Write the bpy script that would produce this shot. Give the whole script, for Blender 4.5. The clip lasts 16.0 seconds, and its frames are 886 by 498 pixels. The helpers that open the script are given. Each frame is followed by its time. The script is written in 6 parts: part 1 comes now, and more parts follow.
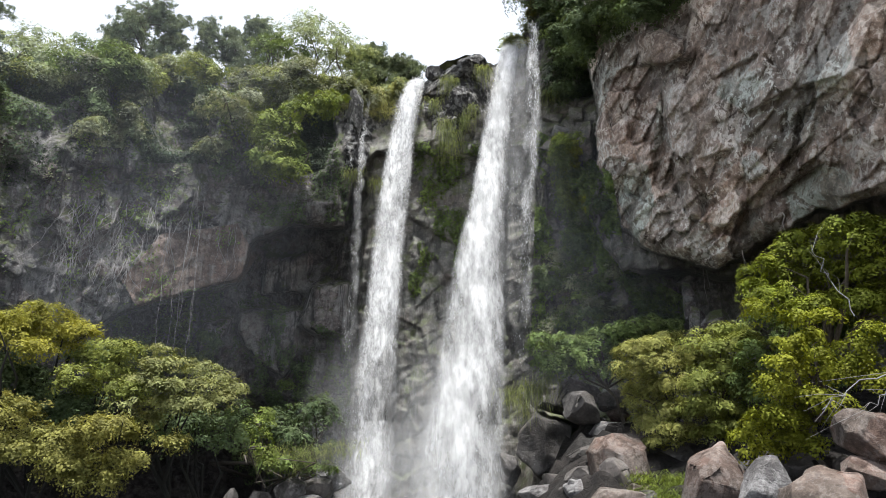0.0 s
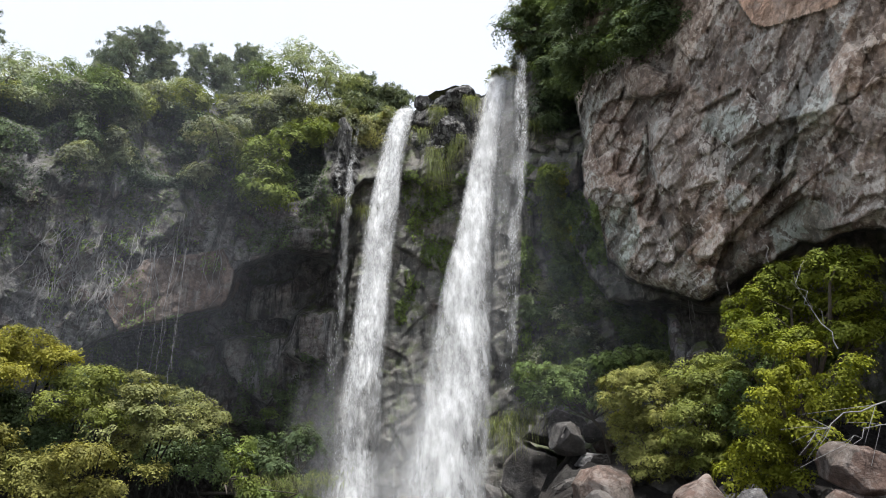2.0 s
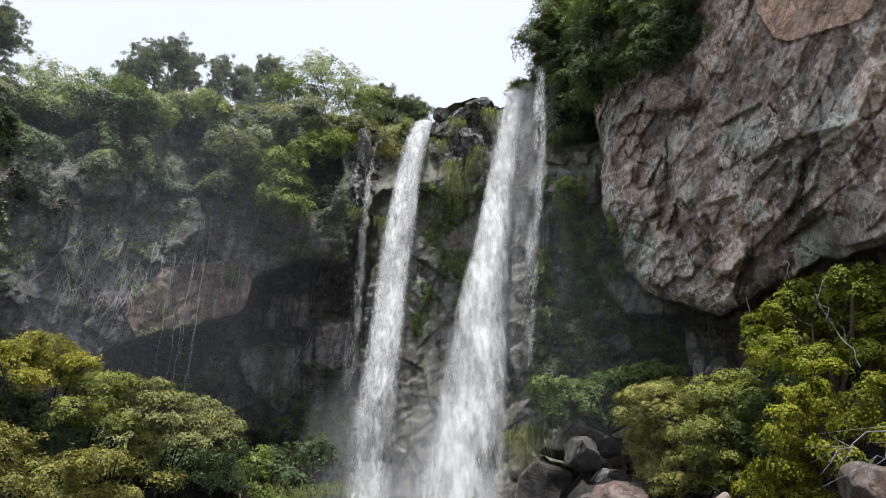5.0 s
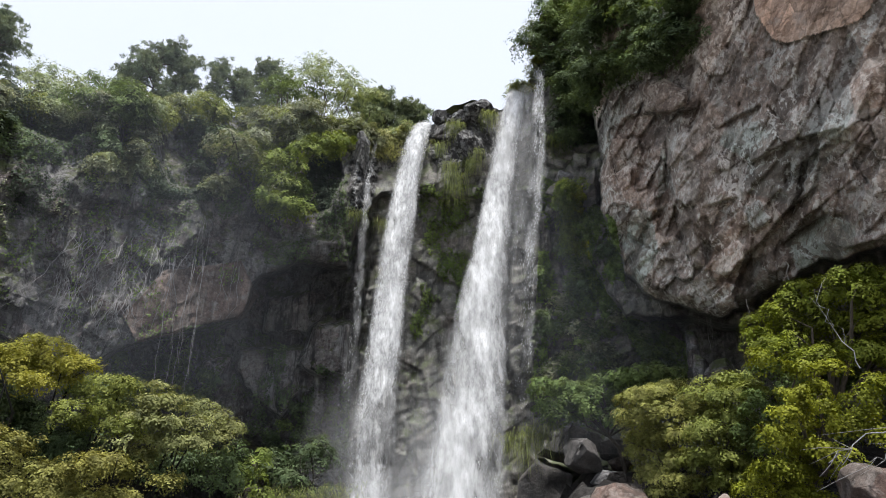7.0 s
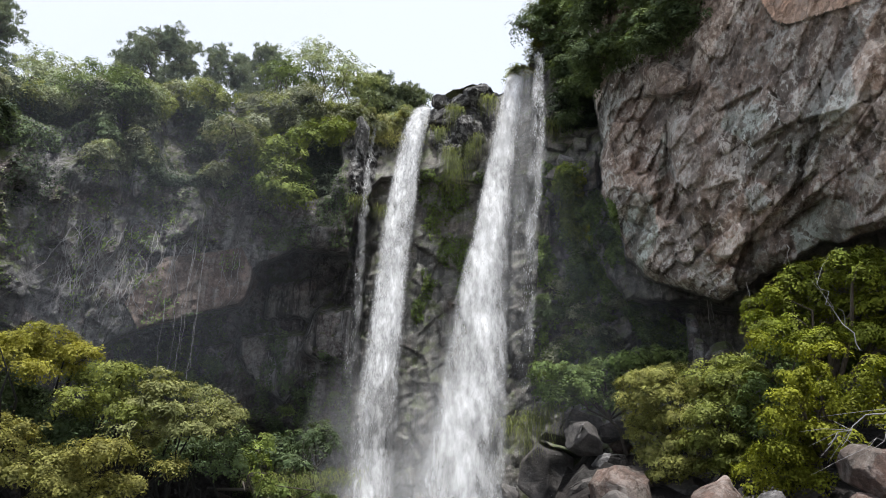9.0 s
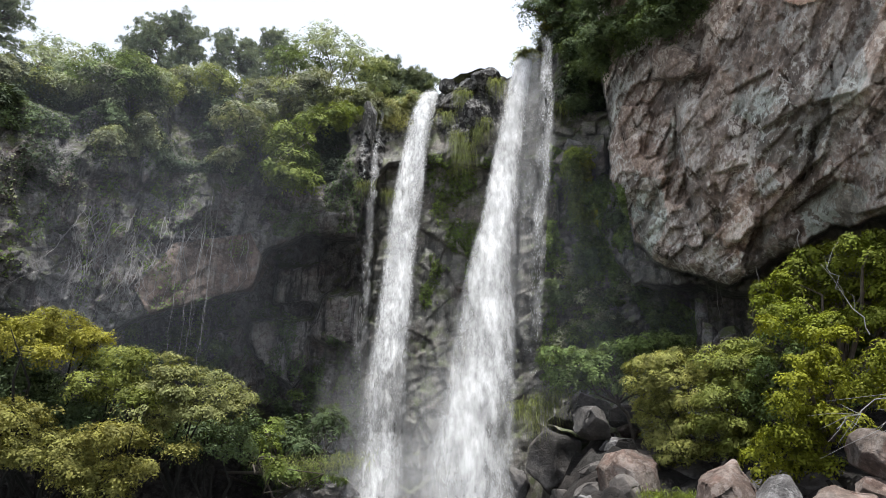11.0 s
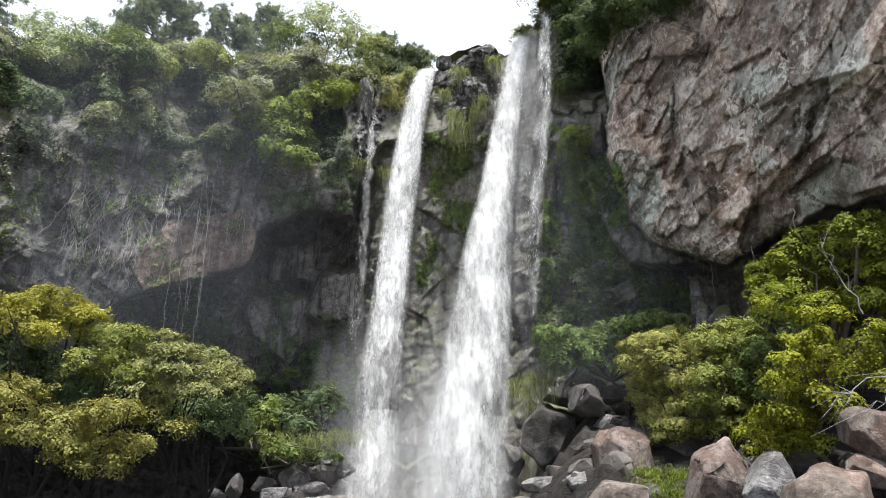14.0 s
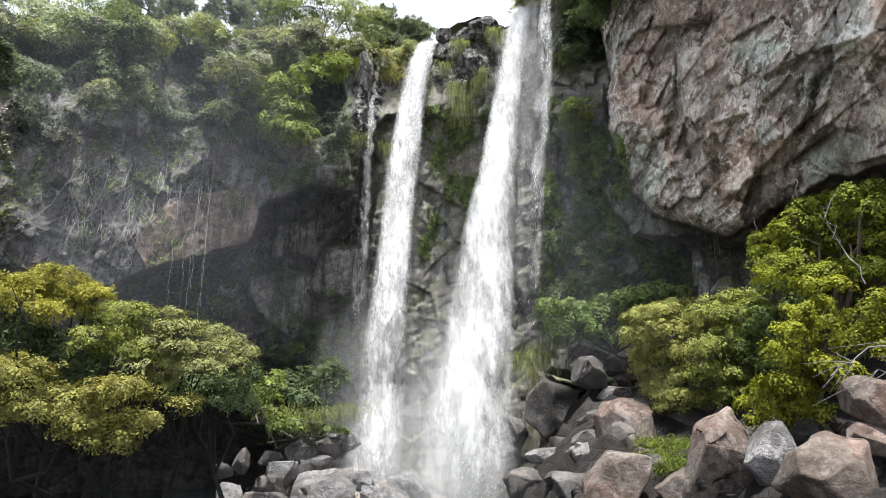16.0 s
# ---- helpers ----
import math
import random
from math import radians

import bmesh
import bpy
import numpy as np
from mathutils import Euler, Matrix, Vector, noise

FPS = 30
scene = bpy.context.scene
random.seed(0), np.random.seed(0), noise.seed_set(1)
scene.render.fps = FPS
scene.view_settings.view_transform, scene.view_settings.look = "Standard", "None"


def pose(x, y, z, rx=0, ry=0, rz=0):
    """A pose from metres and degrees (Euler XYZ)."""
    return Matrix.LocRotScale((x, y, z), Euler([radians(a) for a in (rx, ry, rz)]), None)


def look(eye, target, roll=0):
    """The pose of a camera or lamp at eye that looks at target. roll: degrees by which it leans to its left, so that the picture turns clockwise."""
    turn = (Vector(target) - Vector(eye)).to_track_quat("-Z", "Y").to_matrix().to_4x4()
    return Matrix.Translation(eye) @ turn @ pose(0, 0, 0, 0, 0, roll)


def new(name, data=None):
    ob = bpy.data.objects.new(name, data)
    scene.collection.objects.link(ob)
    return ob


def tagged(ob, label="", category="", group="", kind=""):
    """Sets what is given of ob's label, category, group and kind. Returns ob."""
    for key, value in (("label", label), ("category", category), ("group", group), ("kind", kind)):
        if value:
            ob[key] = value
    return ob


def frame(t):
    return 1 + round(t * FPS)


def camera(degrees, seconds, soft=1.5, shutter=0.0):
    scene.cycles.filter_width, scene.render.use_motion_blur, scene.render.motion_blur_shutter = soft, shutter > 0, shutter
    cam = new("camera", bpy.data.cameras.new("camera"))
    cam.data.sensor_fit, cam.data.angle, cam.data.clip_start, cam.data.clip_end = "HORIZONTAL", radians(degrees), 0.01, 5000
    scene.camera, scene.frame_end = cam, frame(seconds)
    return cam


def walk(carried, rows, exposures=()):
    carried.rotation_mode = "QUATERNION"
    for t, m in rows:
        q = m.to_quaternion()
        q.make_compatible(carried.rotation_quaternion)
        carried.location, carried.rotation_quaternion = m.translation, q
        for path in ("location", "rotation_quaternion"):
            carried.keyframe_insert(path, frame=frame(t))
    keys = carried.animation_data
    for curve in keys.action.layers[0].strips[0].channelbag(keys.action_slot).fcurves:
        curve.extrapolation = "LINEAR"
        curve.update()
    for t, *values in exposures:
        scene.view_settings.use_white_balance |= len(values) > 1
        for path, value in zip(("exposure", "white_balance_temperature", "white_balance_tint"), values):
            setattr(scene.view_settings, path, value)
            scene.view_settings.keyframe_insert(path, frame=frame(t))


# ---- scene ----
cam = camera(64.0, 16.0, soft=0.95)
walk(cam, [
    (0, pose(0, 0, 3.4, 107.000, 0.000, 0.000)),
    (0.5, pose(0, 0, 3.4, 107.983, -0.121, -0.120)),
    (1, pose(0, 0, 3.4, 108.654, 0.149, -0.683)),
    (1.5, pose(0, 0, 3.4, 109.153, 0.168, -1.369)),
    (2, pose(0, 0, 3.4, 109.307, -0.283, -1.218)),
    (2.5, pose(0, 0, 3.4, 110.325, -0.845, -0.469)),
    (3, pose(0, 0, 3.4, 110.502, -1.324, 0.299)),
    (3.5, pose(0, 0, 3.4, 109.783, -1.925, 0.428)),
    (4, pose(0, 0, 3.4, 109.392, -1.916, 0.590)),
    (4.5, pose(0, 0, 3.4, 110.050, -1.476, -0.093)),
    (7, pose(0, 0, 3.4, 110.397, -1.269, -0.156)),
    (7.5, pose(0, 0, 3.4, 110.306, -1.268, 0.200)),
    (8, pose(0, 0, 3.4, 110.089, -0.850, 0.735)),
    (8.5, pose(0, 0, 3.4, 109.738, -0.853, 0.194)),
    (9, pose(0, 0, 3.4, 109.197, -0.898, 0.018)),
    (9.5, pose(0, 0, 3.4, 108.728, -1.062, 0.204)),
    (12, pose(0, 0, 3.4, 107.394, -0.882, 0.812)),
    (12.5, pose(0, 0, 3.4, 107.031, -0.723, 0.585)),
    (13, pose(0, 0, 3.4, 106.961, -0.995, 0.501)),
    (13.5, pose(0, 0, 3.4, 106.541, -0.971, 0.173)),
    (14, pose(0, 0, 3.4, 106.236, -1.103, 0.320)),
    (14.5, pose(0, 0, 3.4, 105.895, -0.925, 0.653)),
    (15, pose(0, 0, 3.4, 105.450, -0.596, 0.558)),
    (15.5, pose(0, 0, 3.4, 104.805, -0.699, 0.492)),
    (16, pose(0, 0, 3.4, 104.169, -0.513, 0.652)),
], exposures=[(0, 0.80, 6150, 10), (1.5, 0.67, 6150, 10), (3.5, 0.51, 6100, 11), (7, 0.50, 6100, 11), (9.5, 0.54, 6100, 11), (12, 0.78, 6150, 10), (14, 0.98, 6180, 10), (16, 1.17, 6200, 10)])

# ---- world and sun ----
SUN_AZ, SUN_EL = 174, 76          # compass bearing from +Y, clockwise
world = bpy.data.worlds.new("hazy_sky")
scene.world = world
world.use_nodes = True
wn, wl = world.node_tree.nodes, world.node_tree.links
wn.clear()
sky = wn.new("ShaderNodeTexSky")
sky.sky_type = "NISHITA"
sky.sun_disc = False
sky.sun_elevation, sky.sun_rotation = radians(SUN_EL), radians(SUN_AZ)
sky.dust_density, sky.air_density = 4.0, 1.0
bg_sky, bg_haze = wn.new("ShaderNodeBackground"), wn.new("ShaderNodeBackground")
bg_sky.inputs[1].default_value = 0.05
bg_haze.inputs[0].default_value = (0.975, 0.98, 1.0, 1)
bg_haze.inputs[1].default_value = 0.61
add_bg, w_out = wn.new("ShaderNodeAddShader"), wn.new("ShaderNodeOutputWorld")
wl.new(sky.outputs[0], bg_sky.inputs[0])
wl.new(bg_sky.outputs[0], add_bg.inputs[0])
wl.new(bg_haze.outputs[0], add_bg.inputs[1])
wl.new(add_bg.outputs[0], w_out.inputs[0])

sun_data = bpy.data.lights.new("sun", "SUN")
sun_data.energy, sun_data.angle, sun_data.color = 4.9, radians(0.8), (1.0, 0.95, 0.86)
sun = new("sun", sun_data)
sun_dir = Vector((math.sin(radians(SUN_AZ)) * math.cos(radians(SUN_EL)),
                  math.cos(radians(SUN_AZ)) * math.cos(radians(SUN_EL)), math.sin(radians(SUN_EL))))
sun.matrix_world = look(sun_dir * 100, (0, 0, 0))

# ---- numeric helpers ----
EYE_Z = 3.4


def at(az, el, r):
    """A place by bearing and elevation in degrees from the standing point, r metres off on the level."""
    return Vector((r * math.sin(radians(az)), r * math.cos(radians(az)), EYE_Z + r * math.tan(radians(el))))


def at_np(az, el, r):
    a, e = np.radians(az), np.radians(el)
    return np.stack([r * np.sin(a), r * np.cos(a), EYE_Z + r * np.tan(e)], -1)


def smooth(a, b, x):
    t = np.clip((x - a) / (b - a), 0, 1)
    return t * t * (3 - 2 * t)


def hashed(i, j, k, seed):
    n = (i.astype(np.int64) * 374761393 + j.astype(np.int64) * 668265263 + k.astype(np.int64) * 2147483647 + seed * 974634777) & 0xFFFFFFFF
    n = ((n ^ (n >> 13)) * 1274126177) & 0xFFFFFFFF
    n = ((n ^ (n >> 16)) * 2246822519) & 0xFFFFFFFF
    return ((n ^ (n >> 15)) & 0xFFFFFF) / float(0x1000000)


def vnoise(p, seed=0):
    b = np.floor(p)
    f = p - b
    f = f * f * (3 - 2 * f)
    i, j, k = (b[..., n].astype(np.int64) for n in range(3))
    out = 0
    for a in (0, 1):
        for c in (0, 1):
            for d in (0, 1):
                w = (f[..., 0] if a else 1 - f[..., 0]) * (f[..., 1] if c else 1 - f[..., 1]) * (f[..., 2] if d else 1 - f[..., 2])
                out = out + w * hashed(i + a, j + c, k + d, seed)
    return out * 2 - 1


def fbm(p, octaves=4, seed=0):
    out, amp = 0, 1.0
    for o in range(octaves):
        out = out + amp * vnoise(p * 2.03 ** o, seed + o * 17)
        amp *= 0.5
    return out


def facets(p, seed, tilt=0.8):
    """Broken rock: every cell of a cell pattern is a plane with its own height and tilt. Also the closeness to a joint."""
    b = np.floor(p)
    i, j, k = (b[..., n].astype(np.int64) for n in range(3))
    best = np.full(p.shape[:-1], 1e9)
    second = best.copy()
    value = np.zeros(p.shape[:-1])
    for a in (-1, 0, 1):
        for c in (-1, 0, 1):
            for d in (-1, 0, 1):
                ci, cj, ck = i + a, j + c, k + d
                centre = np.stack([ci + hashed(ci, cj, ck, seed), cj + hashed(ci, cj, ck, seed + 1), ck + hashed(ci, cj, ck, seed + 2)], -1)
                v = p - centre
                dist = (v ** 2).sum(-1)
                g = [hashed(ci, cj, ck, seed + 3 + n) - 0.5 for n in range(4)]
                val = g[0] + tilt * 2 * (g[1] * v[..., 0] + g[2] * v[..., 1] + g[3] * v[..., 2])
                near = dist < best
                second = np.where(near, best, np.minimum(second, dist))
                value = np.where(near, val, value)
                best = np.where(near, dist, best)
    return value, np.sqrt(second) - np.sqrt(best)


def faces2(x, y, seed, step=0.5, tilt=1.0):
    """Broken faces on a sheet: every cell is a plane with its own height and tilt."""
    bx, by = np.floor(x).astype(np.int64), np.floor(y).astype(np.int64)
    best = np.full(x.shape, 1e9)
    value = np.zeros(x.shape)
    zero = np.zeros_like(bx)
    for a in (-1, 0, 1):
        for c in (-1, 0, 1):
            ci, cj = bx + a, by + c
            vx = x - ci - hashed(ci, cj, zero, seed)
            vy = y - cj - hashed(ci, cj, zero, seed + 1)
            dist = vx * vx + vy * vy
            g = [hashed(ci, cj, zero, seed + 2 + n) - 0.5 for n in range(3)]
            val = step * g[0] + tilt * (g[1] * vx + g[2] * vy)
            near = dist < best
            value = np.where(near, val, value)
            best = np.where(near, dist, best)
    return value


def mesh_np(name, verts, faces):
    """A mesh from arrays; all faces have the same number of corners."""
    me = bpy.data.meshes.new(name)
    k = faces.shape[1]
    me.vertices.add(len(verts))
    me.vertices.foreach_set("co", np.asarray(verts, np.float32).ravel())
    me.loops.add(faces.size)
    me.loops.foreach_set("vertex_index", np.asarray(faces, np.int32).ravel())
    me.polygons.add(len(faces))
    me.polygons.foreach_set("loop_start", np.arange(0, faces.size, k, dtype=np.int32))
    me.update(calc_edges=True)
    return me


def thing(name, base, label, category, group="", kind=""):
    e = new(name)
    e.location = base
    e.empty_display_size = 0.2
    return tagged(e, label, category, group, kind)


def part(name, me, material, parent=None, label="", flat=True):
    ob = new(name, me)
    if material:
        me.materials.append(material)
    if not flat:
        me.polygons.foreach_set("use_smooth", np.ones(len(me.polygons), bool))
    if parent:
        ob.parent = parent
    if label:
        tagged(ob, label)
    return ob


# ---- materials ----
def material(name):
    m = bpy.data.materials.new(name)
    m.use_nodes = True
    n, l = m.node_tree.nodes, m.node_tree.links
    n.clear()
    return m, n, l


def noise_node(n, l, coord, scale, detail=6, rough=0.6, stretch=None):
    t = n.new("ShaderNodeTexNoise")
    t.inputs["Scale"].default_value, t.inputs["Detail"].default_value, t.inputs["Roughness"].default_value = scale, detail, rough
    if stretch:
        mp = n.new("ShaderNodeMapping")
        mp.inputs["Scale"].default_value = stretch
        l.new(coord, mp.inputs["Vector"])
        coord = mp.outputs[0]
    l.new(coord, t.inputs["Vector"])
    return t.outputs["Fac"]


def ramp(n, l, fac, stops):
    r = n.new("ShaderNodeValToRGB")
    e = r.color_ramp.elements
    while len(e) < len(stops):
        e.new(0.5)
    for el, (p, c) in zip(e, stops):
        el.position, el.color = p, (*c, 1) if len(c) == 3 else c
    l.new(fac, r.inputs[0])
    return r.outputs[0]


def mix(n, l, fac, a, b, mode="MIX"):
    m = n.new("ShaderNodeMix")
    m.data_type, m.blend_type = "RGBA", mode
    for sock, v in ((m.inputs[0], fac), (m.inputs[6], a), (m.inputs[7], b)):
        if isinstance(v, (float, int)):
            sock.default_value = v
        elif isinstance(v, tuple):
            sock.default_value = (*v, 1)
        else:
            l.new(v, sock)
    return m.outputs[2]


def grey(v):
    return (v, v, v)


def cells_node(n, l, coord, scale, stretch, feature="F1"):
    v = n.new("ShaderNodeTexVoronoi")
    v.feature = feature
    v.inputs["Scale"].default_value = scale
    mp = n.new("ShaderNodeMapping")
    mp.inputs["Scale"].default_value = stretch
    mp.inputs["Rotation"].default_value = (0.3, 0.7, 0.2)
    l.new(coord, mp.inputs["Vector"])
    l.new(mp.outputs[0], v.inputs["Vector"])
    return v


def rock_material(name, dark, mid, pale, lichen, moss=0.0, wet=0.0, streak=0.5, bump=0.6, chips=1.0, red=0.3, flecks=0.0, hues=0.0, faced=False, grainy=0.8):
    """Weathered volcanic rock: broken faces of different age, grain, cracks, lichen, run-off stains and moss."""
    m, n, l = material(name)
    geo = n.new("ShaderNodeNewGeometry")
    pos = geo.outputs["Position"]
    wobble = n.new("ShaderNodeTexNoise")
    wobble.inputs["Scale"].default_value, wobble.inputs["Detail"].default_value = 2.2, 5
    l.new(pos, wobble.inputs["Vector"])
    shift = n.new("ShaderNodeVectorMath")
    shift.operation = "MULTIPLY_ADD"
    shift.inputs[1].default_value = (0.35, 0.35, 0.35)
    l.new(wobble.outputs["Color"], shift.inputs[0])
    l.new(pos, shift.inputs[2])
    wpos = shift.outputs[0]
    big = noise_node(n, l, pos, 0.35, 4)
    mid_n = noise_node(n, l, pos, 1.7, 9, 0.68)
    fine = noise_node(n, l, pos, 11.0, 8, 0.72)
    col = ramp(n, l, mid_n, [(0.33, dark), (0.5, mid), (0.68, pale)])
    # every broken face has its own tone
    v1, v2 = cells_node(n, l, wpos, 0.9, (1, 1, 1.7)), cells_node(n, l, wpos, 2.9, (1, 1, 1.5))
    tone = mix(n, l, 0.5, v1.outputs["Color"], v2.outputs["Color"])
    bw = n.new("ShaderNodeRGBToBW")
    l.new(tone, bw.inputs[0])
    col = mix(n, l, chips, col, ramp(n, l, bw.outputs[0], [(0.28, grey(0.64)), (0.72, grey(1.32))]), "MULTIPLY")
    col = mix(n, l, ramp(n, l, big, [(0.42, grey(0.0)), (0.62, grey(red))]), col, mix(n, l, 1.0, col, (1.16, 0.93, 0.80), "MULTIPLY"))
    grain = ramp(n, l, fine, [(0.28, grey(0.5)), (0.72, grey(1.5))])
    col = mix(n, l, grainy, col, grain, "MULTIPLY")
    age = noise_node(n, l, wpos, 0.55, 5, 0.6)
    col = mix(n, l, 1.0, col, ramp(n, l, age, [(0.40, grey(0.62)), (0.48, grey(0.95)), (0.56, grey(1.0)), (0.62, grey(1.22))]), "MULTIPLY")
    patch = noise_node(n, l, pos, 1.1, 9, 0.78)
    col = mix(n, l, ramp(n, l, patch, [(0.54, grey(0.0)), (0.62, grey(0.7))]), col, lichen)
    edge1 = cells_node(n, l, wpos, 0.9, (1, 1, 1.7), "DISTANCE_TO_EDGE").outputs[0]
    edge2 = cells_node(n, l, wpos, 2.9, (1, 1, 1.5), "DISTANCE_TO_EDGE").outputs[0]
    crack = mix(n, l, 1.0, ramp(n, l, edge1, [(0.0, grey(0.3)), (0.035, grey(1.0))]), ramp(n, l, edge2, [(0.0, grey(0.55)), (0.05, grey(1.0))]), "MULTIPLY")
    col = mix(n, l, 0.4 * chips, col, crack, "MULTIPLY")
    flake = noise_node(n, l, wpos, 2.6, 7, 0.66, (1, 1, 1.5))
    col = mix(n, l, ramp(n, l, flake, [(0.565, grey(0.0)), (0.585, grey(0.5 * chips))]), col, pale)
    col = mix(n, l, ramp(n, l, flake, [(0.39, grey(0.55 * chips)), (0.415, grey(0.0))]), col, dark)
    if hues:
        sc = n.new("ShaderNodeSeparateColor")
        l.new(v1.outputs["Color"], sc.inputs[0])
        hue = mix(n, l, 0.35, sc.outputs[1], noise_node(n, l, pos, 0.5, 4))
        col = mix(n, l, hues, col, ramp(n, l, hue, [(0.28, (1.12, 0.88, 0.79)), (0.45, (1.04, 0.95, 0.90)), (0.62, (0.98, 1.03, 1.0)), (0.78, (1.16, 1.17, 1.13))]), "MULTIPLY")
    if flecks:
        spot = noise_node(n, l, wpos, 4.2, 6, 0.7, (1.25, 1.25, 1.0))
        field = noise_node(n, l, pos, 0.8, 3, 0.5)
        where = mix(n, l, 0.35, spot, field)
        col = mix(n, l, ramp(n, l, where, [(0.515, grey(0.0)), (0.54, grey(flecks))]), col, mix(n, l, 1.0, lichen, grain, "MULTIPLY"))
        col = mix(n, l, ramp(n, l, where, [(0.43, grey(flecks * 0.6)), (0.455, grey(0.0))]), col, mix(n, l, 1.0, dark, grain, "MULTIPLY"))
    if faced:
        # each broken face keeps its own age and colour
        tone_a, hue_a = n.new("ShaderNodeAttribute"), n.new("ShaderNodeAttribute")
        tone_a.attribute_name, hue_a.attribute_name = "tone", "hue"
        col = mix(n, l, 1.0, col, ramp(n, l, tone_a.outputs["Fac"], [(0.1, grey(0.5)), (0.5, grey(0.9)), (0.9, grey(1.4))]), "MULTIPLY")
        col = mix(n, l, 1.0, col, ramp(n, l, hue_a.outputs["Fac"], [(0.05, (1.03, 0.94, 0.85)), (0.4, (1.0, 0.975, 0.93)), (0.65, (0.97, 1.0, 0.97)), (0.8, (0.90, 1.02, 0.98)), (0.95, (1.06, 1.06, 1.02))]), "MULTIPLY")
    if streak:
        st = noise_node(n, l, pos, 1.0, 6, 0.65, (2.2, 2.2, 0.16))
        col = mix(n, l, ramp(n, l, st, [(0.5, grey(0.0)), (0.6, grey(streak))]), col, tuple(c * 0.5 for c in dark))
        st2 = noise_node(n, l, pos, 1.0, 6, 0.65, (3.1, 3.1, 0.2))
        col = mix(n, l, ramp(n, l, st2, [(0.55, grey(0.0)), (0.64, grey(streak * 0.8))]), col, lichen)
    if moss:
        sep = n.new("ShaderNodeSeparateXYZ")
        l.new(geo.outputs["Normal"], sep.inputs[0])
        mo = noise_node(n, l, pos, 1.3, 8, 0.75)
        add = n.new("ShaderNodeMath")
        add.operation = "MULTIPLY_ADD"
        add.inputs[1].default_value = 0.14
        l.new(sep.outputs[2], add.inputs[0])
        l.new(mo, add.inputs[2])
        col = mix(n, l, ramp(n, l, add.outputs[0], [(0.62 - moss * 0.15, grey(0.0)), (0.70 - moss * 0.1, grey(0.85))]), col, (0.06, 0.075, 0.022))
    b = n.new("ShaderNodeBsdfPrincipled")
    l.new(col, b.inputs["Base Color"])
    b.inputs["Roughness"].default_value = 0.9 - 0.5 * wet
    b.inputs["Specular IOR Level"].default_value = 0.3 + 0.4 * wet
    h = mix(n, l, 0.12, mix(n, l, 0.4, mid_n, fine), bw.outputs[0])
    h = mix(n, l, 0.5 * chips, h, crack, "MULTIPLY")
    bp = n.new("ShaderNodeBump")
    bp.inputs["Strength"].default_value, bp.inputs["Distance"].default_value = bump, 0.3
    l.new(h, bp.inputs["Height"])
    l.new(bp.outputs[0], b.inputs["Normal"])
    out = n.new("ShaderNodeOutputMaterial")
    l.new(b.outputs[0], out.inputs[0])
    return m


def between(a, b, f):
    return tuple(p + (q - p) * f for p, q in zip(a, b))


def leaf_material(name, a, b, c, translucent=0.25, rough=0.6):
    """Foliage: three close tones by leaf, wider drifts by twig and by branch."""
    m, n, l = material(name)
    geo = n.new("ShaderNodeNewGeometry")
    isl = geo.outputs["Random Per Island"]
    twig = noise_node(n, l, geo.outputs["Position"], 2.6, 2)
    branch = noise_node(n, l, geo.outputs["Position"], 0.7, 3)
    col = ramp(n, l, isl, [(0.0, between(b, a, 0.45)), (0.55, b), (1.0, between(b, c, 0.35))])
    col = mix(n, l, 1.0, col, ramp(n, l, twig, [(0.36, grey(0.55)), (0.64, grey(1.4))]), "MULTIPLY")
    col = mix(n, l, 1.0, col, ramp(n, l, branch, [(0.36, (0.86, 0.90, 0.94)), (0.64, (1.13, 1.10, 1.04))]), "MULTIPLY")
    p = n.new("ShaderNodeBsdfPrincipled")
    l.new(col, p.inputs["Base Color"])
    p.inputs["Roughness"].default_value = rough
    p.inputs["Specular IOR Level"].default_value = 0.12
    t = n.new("ShaderNodeBsdfTranslucent")
    l.new(mix(n, l, 1.0, col, (1.25, 1.2, 0.55), "MULTIPLY"), t.inputs[0])
    mx = n.new("ShaderNodeMixShader")
    mx.inputs[0].default_value = translucent
    l.new(p.outputs[0], mx.inputs[1])
    l.new(t.outputs[0], mx.inputs[2])
    out = n.new("ShaderNodeOutputMaterial")
    l.new(mx.outputs[0], out.inputs[0])
    return m


def bark_material(name, a, b):
    m, n, l = material(name)
    geo = n.new("ShaderNodeNewGeometry")
    f = noise_node(n, l, geo.outputs["Position"], 14, 6, 0.7, (1, 1, 0.3))
    p = n.new("ShaderNodeBsdfPrincipled")
    l.new(ramp(n, l, f, [(0.3, a), (0.7, b)]), p.inputs["Base Color"])
    p.inputs["Roughness"].default_value = 0.9
    bp = n.new("ShaderNodeBump")
    bp.inputs["Strength"].default_value, bp.inputs["Distance"].default_value = 0.5, 0.03
    l.new(f, bp.inputs["Height"])
    l.new(bp.outputs[0], p.inputs["Normal"])
    out = n.new("ShaderNodeOutputMaterial")
    l.new(p.outputs[0], out.inputs[0])
    return m


